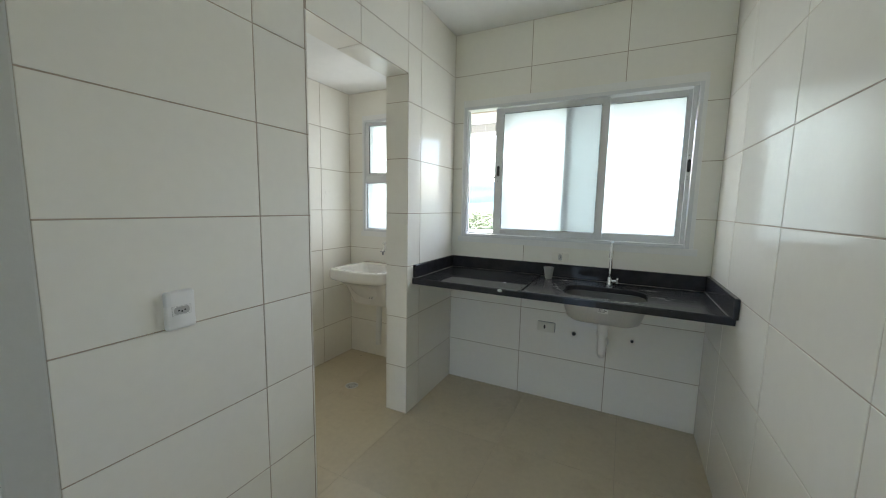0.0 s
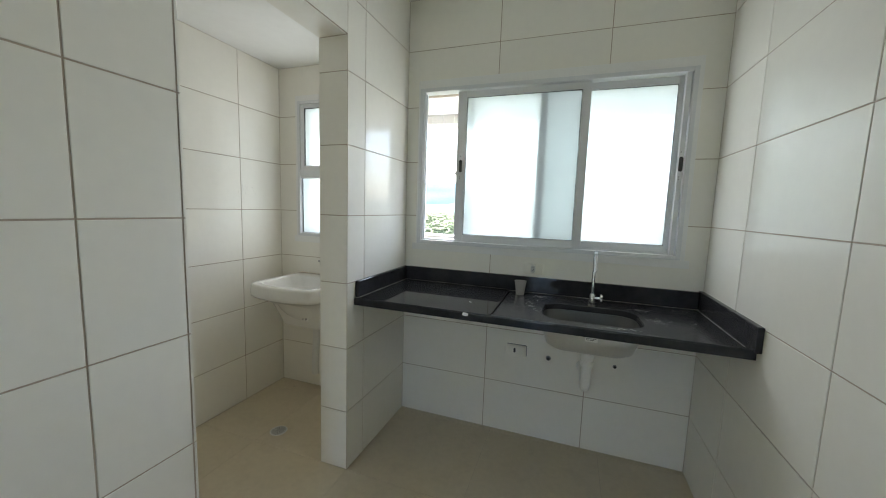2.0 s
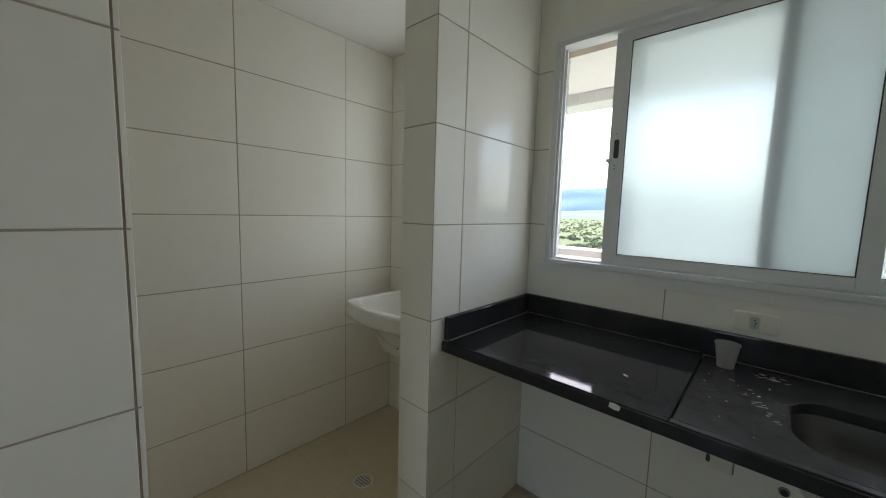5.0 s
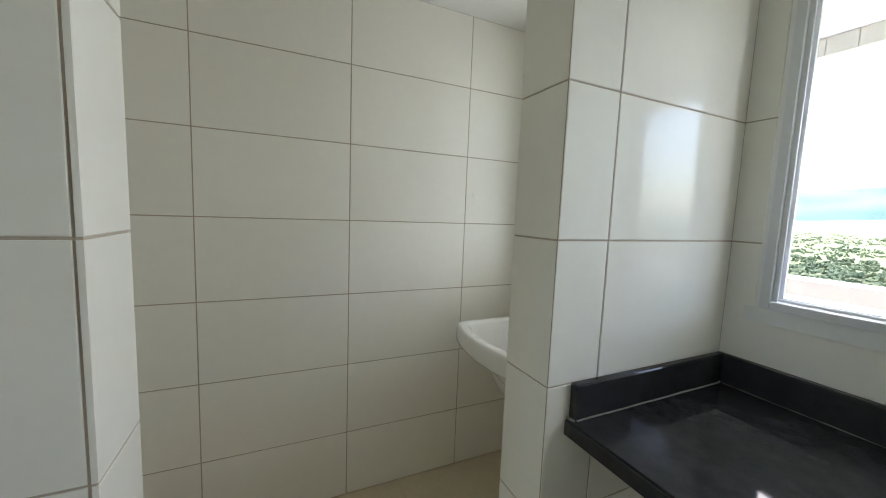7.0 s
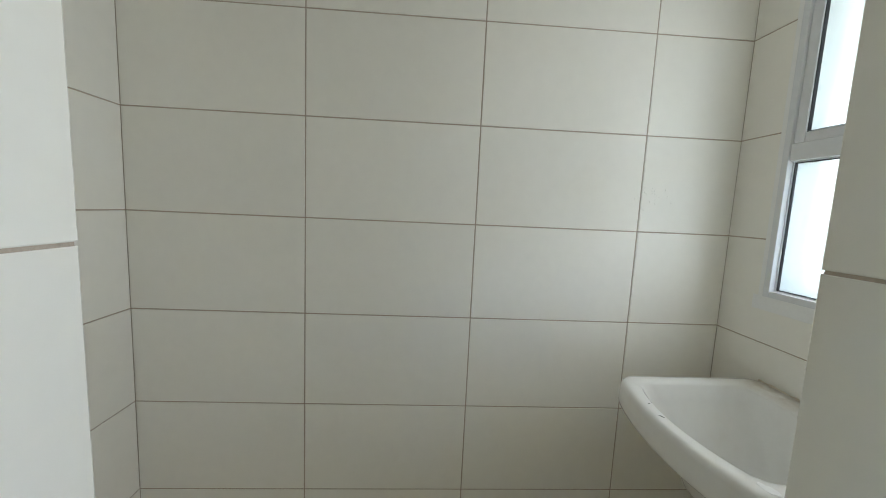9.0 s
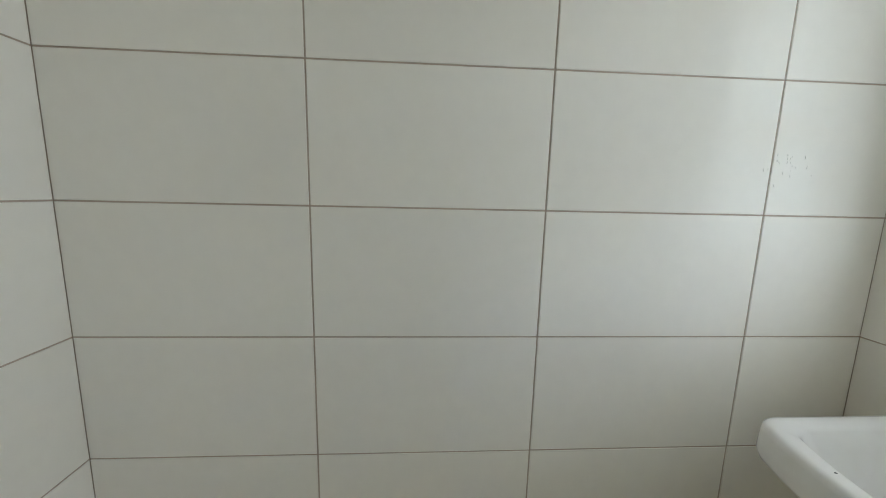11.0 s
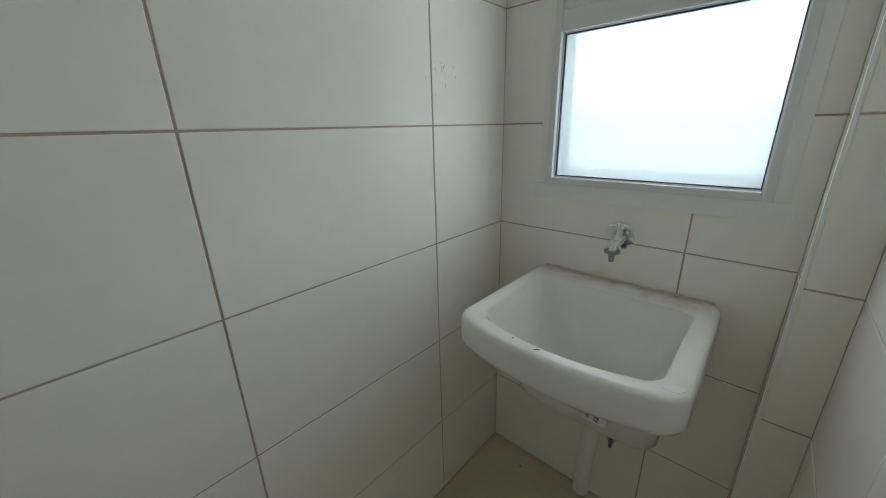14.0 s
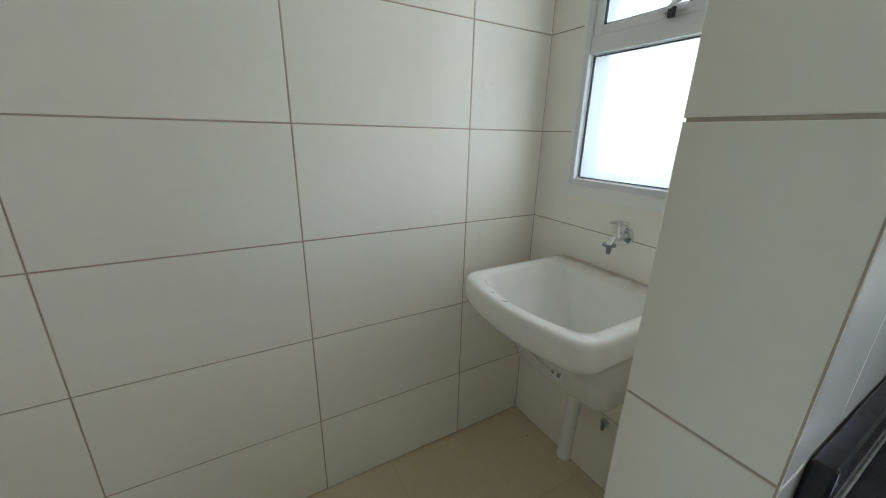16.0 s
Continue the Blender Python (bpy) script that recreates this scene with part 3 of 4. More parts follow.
so = bowl.modifiers.new("thick", "SOLIDIFY")
so.thickness, so.offset = 0.0015, 1.0
bowl.data.materials.append(STEEL_OUT)
so.material_offset, so.material_offset_rim = 1, 1
part("drain", rod(bmesh.new(), (1.10, -0.34, 0.713), (1.10, -0.34, 0.72), 0.04, 0.036), CHROME, sink, "round metal strainer")
stk = part("sticker", boxes((1.075, 1.125, h2 - 0.0045, h2 - 0.003, 0.795, 0.828), bevel=0.0005), PAPER, sink, "white product sticker")
for i in range(4):
    part("print_line", boxes((1.08, 1.12 - 0.008 * (i % 2), h2 - 0.0052, h2 - 0.0046, 0.82 - i * 0.006, 0.8218 - i * 0.006)), INK, stk)

trap = tagged(new("sink_drain_pipe"), "white plastic waste pipe under the sink", "pipe")
part("waste_cup", rod(bmesh.new(), (1.10, -0.34, 0.655), (1.10, -0.34, 0.712), 0.026, 0.036), PVC, trap)
part("nut", rod(bmesh.new(), (1.10, -0.34, 0.63), (1.10, -0.34, 0.655), 0.029), PVC, trap)
tb = bmesh.new()
tube(tb, [(1.10, -0.34, 0.64), (1.10, -0.34, 0.58), (1.10, -0.335, 0.535), (1.10, -0.30, 0.505), (1.10, -0.2, 0.49), (1.10, -0.08, 0.485), (1.10, -0.002, 0.485)], 0.021)
part("pipe", tb, PVC, trap, smooth=True)
part("wall_flange", disc_on_wall(bmesh.new(), 1.10, -0.0005, 0.485, 0.034, 0.006), PVC, trap)

faucet = tagged(new("kitchen_faucet"), "slim chrome swan-neck kitchen faucet on the counter", "faucet")
FX, FY = 1.112, -0.145
part("base", rod(bmesh.new(), (FX, FY, CT - 0.006), (FX, FY, CT + 0.05), 0.02, 0.015), CHROME, faucet, smooth=True)
tb = bmesh.new()
arc = [(FX, FY, CT + 0.045), (FX, FY, CT + 0.12), (FX, FY, CT + 0.2)]
for k in range(1, 9):
    a = math.pi * k / 8
    arc.append((FX, FY - 0.035 + 0.035 * math.cos(a), CT + 0.225 + 0.035 * math.sin(a)))
arc.append((FX, FY - 0.07, CT + 0.19))
tube(tb, arc, 0.0085)
part("spout", tb, CHROME, faucet, smooth=True)
part("aerator", rod(bmesh.new(), (FX, FY - 0.07, CT + 0.172), (FX, FY - 0.07, CT + 0.2), 0.0115), CHROME, faucet)
hd = part("handle", rod(bmesh.new(), (FX + 0.012, FY - 0.005, CT + 0.028), (FX + 0.042, FY - 0.012, CT + 0.03), 0.008), CHROME, faucet)
part("wing", rod(bmesh.new(), (FX + 0.042, FY - 0.03, CT + 0.018), (FX + 0.042, FY + 0.006, CT + 0.045), 0.0055), CHROME, hd)
part("wing", rod(bmesh.new(), (FX + 0.042, FY + 0.002, CT + 0.016), (FX + 0.042, FY - 0.026, CT + 0.045), 0.0055), CHROME, hd)

cup = tagged(new("plastic_cup"), "small translucent white disposable cup standing on the counter", "cup")
cb = bmesh.new()
ring = lambda r, z: [(0.747 + r * math.cos(2 * math.pi * k / 28), -0.088 + r * math.sin(2 * math.pi * k / 28), z) for k in range(28)]
loft(cb, [ring(0.022, CT - 0.006), ring(0.0225, CT), ring(0.0315, CT + 0.064), ring(0.0337, CT + 0.066), ring(0.0337, CT + 0.069), ring(0.032, CT + 0.069), ring(0.0305, CT + 0.063), ring(0.021, CT - 0.003)])
part("body", cb, CUP, cup, smooth=True)

scrap = bmesh.new()
loft(scrap, [[(-0.013, -0.007, 0), (0.0, -0.008, 0.001), (0.012, -0.005, 0.003), (0.013, 0.006, 0.003), (0.001, 0.008, 0.001), (-0.012, 0.005, 0)],
             [(-0.013, -0.007, 0.0008), (0.0, -0.008, 0.0018), (0.012, -0.005, 0.0038), (0.013, 0.006, 0.0038), (0.001, 0.008, 0.0018), (-0.012, 0.005, 0.0008)]])
chip = tagged(part("paper_scrap", scrap, PAPER), "torn white paper scrap stuck on the counter's edge", "paper")
chip.matrix_basis = pose(0.575, CF - 0.008, CT - 0.008, 88, 8, 4)
rs = random.Random(3)


def crumb(x, y, r, mat, label):
    """A flattened, uneven grain lying on the stone."""
    cbm = bmesh.new()
    bmesh.ops.create_icosphere(cbm, subdivisions=1, radius=r, matrix=Matrix.Diagonal((1.6, 1.0, 0.35, 1)))
    for v in cbm.verts:
        v.co *= rs.uniform(0.7, 1.2)
    top = CT if x < 0.684 else CT - 0.006
    d = tagged(part("plaster_crumb", cbm, mat), label, "debris", "crumbs on the counter")
    d.matrix_basis = pose(x, y, top + r * 0.22, 0, 0, rs.uniform(0, 180))


crumb(0.548, -0.404, 0.0055, PAPER, "white plaster crumb lying on the polished granite")
for i in range(18):
    x, y = rs.uniform(0.71, 0.87) if i < 11 else rs.uniform(1.33, 1.55), rs.uniform(CF + 0.06, -0.06)
    crumb(x, y, rs.uniform(0.0012, 0.0032), GRIT, "tiny grey mortar crumb lying on the dusty granite")


def dried_smear(x, y, long, wide, turn, count):
    """Thin broken flakes of dried mortar, strewn along a streak on the sink slab."""
    bm = bmesh.new()
    c, q = math.cos(radians(turn)), math.sin(radians(turn))
    for k in range(count):
        u, v = rs.gauss(0, 0.4) * long, rs.gauss(0, 0.4) * wide
        a, w = rs.uniform(0.003, 0.011), rs.uniform(0.0008, 0.0026)
        t = radians(turn) + rs.uniform(-0.5, 0.5)
        ct, st = math.cos(t), math.sin(t)
        ox, oy = x + u * c - v * q, y + u * q + v * c
        if HOLE[0] - 0.014 < ox < HOLE[1] + 0.014 and HOLE[2] - 0.014 < oy < HOLE[3] + 0.014:
            continue
        edge = [(math.cos(i * math.pi / 4) * a * rs.uniform(0.7, 1.1), math.sin(i * math.pi / 4) * w * rs.uniform(0.6, 1.2)) for i in range(8)]
        at = lambda h, f: [(ox + (g * ct - e * st) * f, oy + (g * st + e * ct) * f, CT - 0.006 + h) for g, e in edge]
        loft(bm, [at(-0.0003, 1.0), at(0.0005, 0.9)])
    part("dried_smear", bm, GRIT, counter, "broken streaks of dried pale mortar")["kind"] = "stuff"


dried_smear(1.22, -0.515, 0.10, 0.02, 4, 26)
dried_smear(1.374, -0.331, 0.05, 0.05, 70, 26)
dried_smear(1.33, -0.165, 0.08, 0.03, 12, 22)
dried_smear(0.851, -0.10, 0.06, 0.03, 8, 16)
dried_smear(0.83, -0.30, 0.03, 0.12, 20, 18)


# ---- outlets and wall holes ----
def outlet(name, m, w, h, label, sideways=False, cover=False, deep=0.009, face=PLATE):
    """A wall outlet in its own frame: x across, z up, facing -y."""
    ob = tagged(new(name), label, "outlet")
    plate = part("plate", rounded_plate(0, 0, 0, w / 2, h / 2, deep, 0.007, soft=0.006), face, ob, smooth=True)
    a, b = (0.012, 0.022) if sideways else (0.022, 0.012)
    if not cover:
        hx, hz = (0.0135, 0.026) if sideways else (0.026, 0.0135)
        part("insert_gap", boxes((-hx, hx, -deep - 0.0004, -deep, -hz, hz)), MODULE, plate)
        part("insert", boxes((-hx + 0.0008, hx - 0.0008, -deep - 0.0014, -deep - 0.0004, -hz + 0.0008, hz - 0.0008), bevel=0.0004), face, plate)
        part("module", rounded_plate(0, -deep - 0.0008, 0, a * 0.95, b * 0.95, 0.0012, 0.009), MODULE, plate, "pale grey socket insert")
        for k in (-1, 0, 1):
            dx, dz = (0.003 if k == 0 else 0, k * 0.0085) if sideways else (k * 0.0085, -0.003 if k == 0 else 0)
            part("pin_hole", disc_on_wall(bmesh.new(), dx, -deep - 0.0018, dz, 0.0026, 0.0008, 10), DARK, plate)
    else:
        part("gap", rounded_plate(0.003, 0.0, 0.003, w / 2 + 0.0015, h / 2 + 0.001, 0.0012, 0.008), GREY_PLASTIC, ob, "dark uneven gap round the cover")
        part("cable_hole", rounded_plate(-0.008, -0.009, 0.002, 0.006, 0.014, 0.0008), DARK, plate, "dark oval cable hole")
    ob.matrix_basis = m
    return ob


outlet("wall_outlet", pose(0.0, -1.902, 1.012, 0, 0, 90), 0.078, 0.114, "white raised power outlet with rounded edges on the tiled wall", deep=0.018)
outlet("wall_outlet", pose(0.802, 0.0, 1.008), 0.11, 0.062, "cream power outlet above the counter's upstand", sideways=True, face=CREAM_PLATE)
outlet("blank_outlet", pose(0.733, 0.0, 0.516), 0.116, 0.068, "cream cable outlet cover under the counter", cover=True, face=CREAM_PLATE)
for x, z, r in ((0.917, 0.5, 0.014), (1.262, 0.512, 0.010)):
    stub = tagged(part("pipe_stub", disc_on_wall(bmesh.new(), x, 0.0, z, r, 0.006), GREY_PLASTIC), "dark capped water pipe stub in the tiles", "pipe")
    part("cap", disc_on_wall(bmesh.new(), x, -0.006, z, r * 0.7, 0.008, 8), DARK, stub)

# ---- laundry ----
tank = tagged(new("wash_tank"), "white ceramic laundry wash tank hung on the tiled wall", "sink")
TX0, TX1, TYB, TYF, TZ = -0.846, -0.350, 0.012, -0.433, 0.842


def ledge_stain(m):
    """Beige lime and cement stains along the back ledge of the tank and in its front corner, broken by noise."""
    nt = m.node_tree
    n, l = nt.nodes, nt.links
    b = n["Principled BSDF"]
    before = b.inputs["Base Color"].links[0].from_socket
    geo, sep = n.new("ShaderNodeNewGeometry"), n.new("ShaderNodeSeparateXYZ")
    l.new(geo.outputs["Position"], sep.inputs[0])
    band = n.new("ShaderNodeMapRange")
    band.inputs["From Min"].default_value, band.inputs["From Max"].default_value = -0.085, -0.01
    l.new(sep.outputs["Y"], band.inputs["Value"])
    top = n.new("ShaderNodeMapRange")
    top.inputs["From Min"].default_value, top.inputs["From Max"].default_value = 0.825, 0.84
    l.new(sep.outputs["Z"], top.inputs["Value"])
    blot = n.new("ShaderNodeTexNoise")
    blot.inputs["Scale"].default_value, blot.inputs["Detail"].default_value, blot.inputs["Roughness"].default_value = 16.0, 6.0, 0.7
    l.new(geo.outputs["Position"], blot.inputs["Vector"])
    edge = n.new("ShaderNodeMapRange")
    edge.inputs["From Min"].default_value, edge.inputs["From Max"].default_value, edge.inputs["To Max"].default_value = 0.36, 0.62, 0.75
    l.new(blot.outputs["Fac"], edge.inputs["Value"])
    m1, m2 = n.new("ShaderNodeMath"), n.new("ShaderNodeMath")
    m1.operation = m2.operation = "MULTIPLY"
    l.new(band.outputs[0], m1.inputs[0]); l.new(top.outputs[0], m1.inputs[1])
    l.new(m1.outputs[0], m2.inputs[0]); l.new(edge.outputs[0], m2.inputs[1])
    mix = n.new("ShaderNodeMix"); mix.data_type = "RGBA"
    l.new(m2.outputs[0], mix.inputs["Factor"]); l.new(before, mix.inputs["A"])
    mix.inputs["B"].default_value = (0.50, 0.42, 0.32, 1)
    l.new(mix.outputs["Result"], b.inputs["Base Color"])


ledge_stain(CERAMIC)


def tank_ring(inset, z, r, bulge=0.042, back=0.0):
    return rounded(TX0 + inset, TX1 - inset, TYF + inset, TYB - back, r, z, 7, bulge)


tk = bmesh.new()
loft(tk, [
    rounded(-0.735, -0.425, -0.245, TYB, 0.04, 0.545, 7, 0.008),
    rounded(-0.755, -0.41, -0.26, TYB, 0.042, 0.548, 7, 0.01),
    rounded(-0.763, -0.404, -0.268, TYB, 0.042, 0.56, 7, 0.01),
    rounded(-0.772, -0.398, -0.296, TYB, 0.042, 0.63, 7, 0.01),
    rounded(-0.779, -0.392, -0.335, TYB, 0.042, 0.70, 7, 0.012),
    rounded(-0.787, -0.385, -0.378, TYB, 0.042, 0.732, 7, 0.018),
    rounded(-0.80, -0.374, -0.396, TYB, 0.042, 0.748, 7, 0.03),
    tank_ring(0.012, 0.755, 0.042), tank_ring(0.003, 0.764, 0.042), tank_ring(-0.001, 0.778, 0.038), tank_ring(0.0, 0.802, 0.036), tank_ring(0.001, 0.824, 0.036),
    tank_ring(0.003, 0.835, 0.036), tank_ring(0.0085, 0.8405, 0.034, back=0.002), tank_ring(0.016, TZ, 0.03, back=0.004),
    rounded(TX0 + 0.042, TX1 - 0.042, TYF + 0.038, TYB - 0.062, 0.034, TZ - 0.001, 7, 0.044),
    rounded(TX0 + 0.050, TX1 - 0.050, TYF + 0.045, TYB - 0.072, 0.036, TZ - 0.009, 7, 0.044),
    rounded(TX0 + 0.062, TX1 - 0.058, TYF + 0.060, TYB - 0.078, 0.042, TZ - 0.05, 7, 0.04),
    rounded(TX0 + 0.11, TX1 - 0.08, TYF + 0.12, TYB - 0.085, 0.06, 0.66, 7, 0.03),
    rounded(TX0 + 0.16, TX1 - 0.11, TYF + 0.17, TYB - 0.1, 0.05, 0.59, 7, 0.02)])
body = part("basin", tk, CERAMIC, tank, smooth=True)
part("drain", rod(bmesh.new(), (-0.57, -0.15, 0.587), (-0.57, -0.15, 0.594), 0.024), CHROME, tank, "round metal drain in the basin")
lab = part("barcode_label", boxes((-0.03, 0.03, -0.0006, 0.0006, -0.017, 0.017)), PAPER, tank, "white barcode sticker")
lab.matrix_basis = pose(-0.525, -0.3068, 0.628, -24, 0, -2) @ Matrix.Diagonal((0.85, 1, 1.15, 1))
for i in range(9):
    part("print_bar", boxes((-0.026 + i * 0.003 + (0.012 if i > 3 else 0), -0.0245 + i * 0.003 + (0.012 if i > 3 else 0), -0.0012, -0.0006, -0.013, 0.013 - 0.006 * (i % 3 == 0))), INK, lab)

part("label_residue", rounded_patch(-0.379, -0.402, TZ - 0.0004, 0.019, 0.011, 20), PAPER, tank, "white torn sticker remains on the rim")
for x, y, turn, long in ((-0.615, -0.449, 35, 0.007), (-0.675, -0.442, 80, 0.0028)):
    fleck = tagged(part("debris_fleck", loft(bmesh.new(), [[(-long, -0.0008, 0), (0, 0.0004, 0), (long, -0.0006, 0)], [(-long, 0.0006, 0.001), (0, 0.0018, 0.0012), (long, 0.0008, 0.0008)]]), DARK),
                   "small dark dried fleck on the white tank rim", "debris", "flecks on the tank")
    fleck.matrix_basis = pose(x, y, TZ - 0.0006, 0, 0, turn)
speck = tagged(part("debris_fleck", loft(bmesh.new(), [[(-0.005, -0.002, 0), (0, -0.003, 0), (0.005, 0.001, 0), (0, 0.003, 0)], [(-0.003, -0.001, 0.002), (0, -0.002, 0.003), (0.003, 0, 0.002), (0, 0.002, 0.0025)]]), DARK),
               "small dark fleck lying on the laundry floor", "debris")
speck.matrix_basis = pose(-0.843, -0.058, 0.0, 0, 0, 20)

sb2 = bmesh.new()
tube(sb2, [(TX0 + 0.02 + (TX1 - TX0 - 0.04) * k / 12, TYB + 0.001, TZ - 0.001 + 0.0006 * math.sin(k * 2.3)) for k in range(13)], 0.004, 8)
part("sealant_bead", sb2, SEALANT, tank, "stained beige sealant along the wall", smooth=True)
tpipe = tagged(new("tank_drain_pipe"), "white plastic drain pipe hanging under the tank", "pipe")
tb = bmesh.new()
tube(tb, [(-0.57, -0.15, 0.60), (-0.571, -0.15, 0.50), (-0.575, -0.149, 0.40), (-0.580, -0.149, 0.30), (-0.582, -0.15, 0.19)], 0.0235)
part("pipe", tb, PVC, tpipe, smooth=True)
part("collar", rod(bmesh.new(), (-0.57, -0.15, 0.525), (-0.57, -0.15, 0.548), 0.029), PVC, tpipe)

inlet = tagged(part("pipe_stub", disc_on_wall(bmesh.new(), -0.552, NORTH_L, 0.285, 0.014, 0.012, 16), MODULE), "grey capped pipe stub low in the laundry tiles", "pipe")
part("cap", rod(bmesh.new(), (-0.552, NORTH_L - 0.012, 0.29), (-0.552, NORTH_L - 0.014, 0.256), 0.008, 0.006, 10), GREY_PLASTIC, inlet)

tap = tagged(new("wall_tap"), "chrome garden tap on the tiled wall above the tank", "tap")
AX, AZ, AY = -0.607, 0.972, NORTH_L
part("flange", disc_on_wall(bmesh.new(), AX, AY, AZ, 0.032, 0.011), CHROME, tap, smooth=True)
tb = bmesh.new()
tube(tb, [(AX, AY - 0.008, AZ), (AX, AY - 0.035, AZ), (AX - 0.001, AY - 0.05, AZ - 0.004), (AX - 0.003, AY - 0.06, AZ - 0.014), (AX - 0.004, AY - 0.064, AZ - 0.026)], 0.0105, 14)
part("body", tb, CHROME, tap, smooth=True)
part("stem", rod(bmesh.new(), (AX, AY - 0.038, AZ), (AX, AY - 0.038, AZ + 0.038), 0.0115, 0.007), CHROME, tap)
ball = bmesh.new()
bmesh.ops.create_uvsphere(ball, u_segments=16, v_segments=10, radius=0.0165, matrix=Matrix.Translation((AX, AY - 0.036, AZ + 0.002)))
part("valve_body", ball, CHROME, tap, smooth=True)
hz = AZ + 0.043
spoke = lambda bm, deg: [rod(bm, (AX - 0.021 * math.cos(radians(deg)), AY - 0.038 - 0.021 * math.sin(radians(deg)), hz), (AX + 0.021 * math.cos(radians(deg)), AY - 0.038 + 0.021 * math.sin(radians(deg)), hz), 0.0042, n=10)] + [
    bmesh.ops.create_uvsphere(bm, u_segments=10, v_segments=6, radius=0.0058, matrix=Matrix.Translation((AX + k * 0.021 * math.cos(radians(deg)), AY - 0.038 + k * 0.021 * math.sin(radians(deg)), hz))) for k in (-1, 1)]
bm = bmesh.new(); spoke(bm, 35)
hd = part("cross_handle", bm, CHROME, tap, "chrome cross handle with rounded tips", smooth=True)
bm = bmesh.new(); spoke(bm, 125)
part("cross_bar", bm, CHROME, hd, smooth=True)
part("button", rod(bmesh.new(), (AX, AY - 0.038, hz - 0.006), (AX, AY - 0.038, hz + 0.009), 0.010, 0.0075), CHROME, hd, smooth=True)
part("guard_ring", rod(bmesh.new(), (AX - 0.004, AY - 0.064, AZ - 0.028), (AX - 0.004, AY - 0.064, AZ - 0.022), 0.0205), GREY_PLASTIC, tap, "grey plastic splash ring")
part("nozzle", rod(bmesh.new(), (AX - 0.004, AY - 0.064, AZ - 0.054), (AX - 0.004, AY - 0.064, AZ - 0.026), 0.0065, 0.0095), GREY_PLASTIC, tap, "ribbed grey hose nozzle")

grate = tagged(new("floor_drain"), "round white floor drain grate in the laundry floor", "drain")
DX, DY = -0.551, -0.515
gb = bmesh.new()
rr = lambda r, z: [(DX + r * math.cos(2 * math.pi * k / 36), DY + r * math.sin(2 * math.pi * k / 36), z) for k in range(36)]
loft(gb, [rr(0.048, 0.0), rr(0.048, 0.0015), rr(0.0465, 0.0025), rr(0.042, 0.0025), rr(0.041, 0.0005)], False, False)
part("rim", gb, PVC, grate)
part("well", rod(bmesh.new(), (DX, DY, -0.001), (DX, DY, 0.0008), 0.0415), DARK, grate, "dark drain opening")
for i in range(-4, 5):
    o = i * 0.0092
    h = math.sqrt(max(0.0, 0.041 ** 2 - o ** 2))
    s = part("slat", boxes((-h, h, -0.0017, 0.0017, 0.0009, 0.0026)), PVC, grate)
    s.matrix_basis = pose(DX, DY, 0, 0, 0, 70) @ Matrix.Translation((0, o, 0))

# dried splashes on the long laundry wall
sp_rnd = random.Random(23)
sp = bmesh.new()
for k in range(22):
    y, z = sp_rnd.gauss(-0.275, 0.03), sp_rnd.gauss(1.408, 0.02)
    a, long, w = sp_rnd.uniform(-0.6, 0.6), sp_rnd.uniform(0.002, 0.0055), sp_rnd.uniform(0.0006, 0.0011)
    ring = [(math.cos(i * math.pi / 4) * w, math.sin(i * math.pi / 4) * long) for i in range(8)]
    at = lambda h, f: [(WEST_L + h, y + (u * math.cos(a) - v * math.sin(a)) * f, z + (u * math.sin(a) + v * math.cos(a)) * f) for u, v in ring]
    loft(sp, [at(-0.0004, 1.0), at(0.0006, 0.8), at(0.0010, 0.3)])
splash = part("dried_splash", sp, SPLASH, w_west, "dried grey splash marks on the tiles", smooth=True)
splash["kind"] = "stuff"

# casing edge strip in the laundry corner
structure("trim_duct_edge", boxes((-0.2455, -0.2375, -0.0875, -0.0795, 0.0, CEIL_L), bevel=0.003), PATCH, "white corner strip of the pipe casing")["category"] = "trim"


# ---- tiles, last ----
THICK = 0.008
mesh_cache = {}


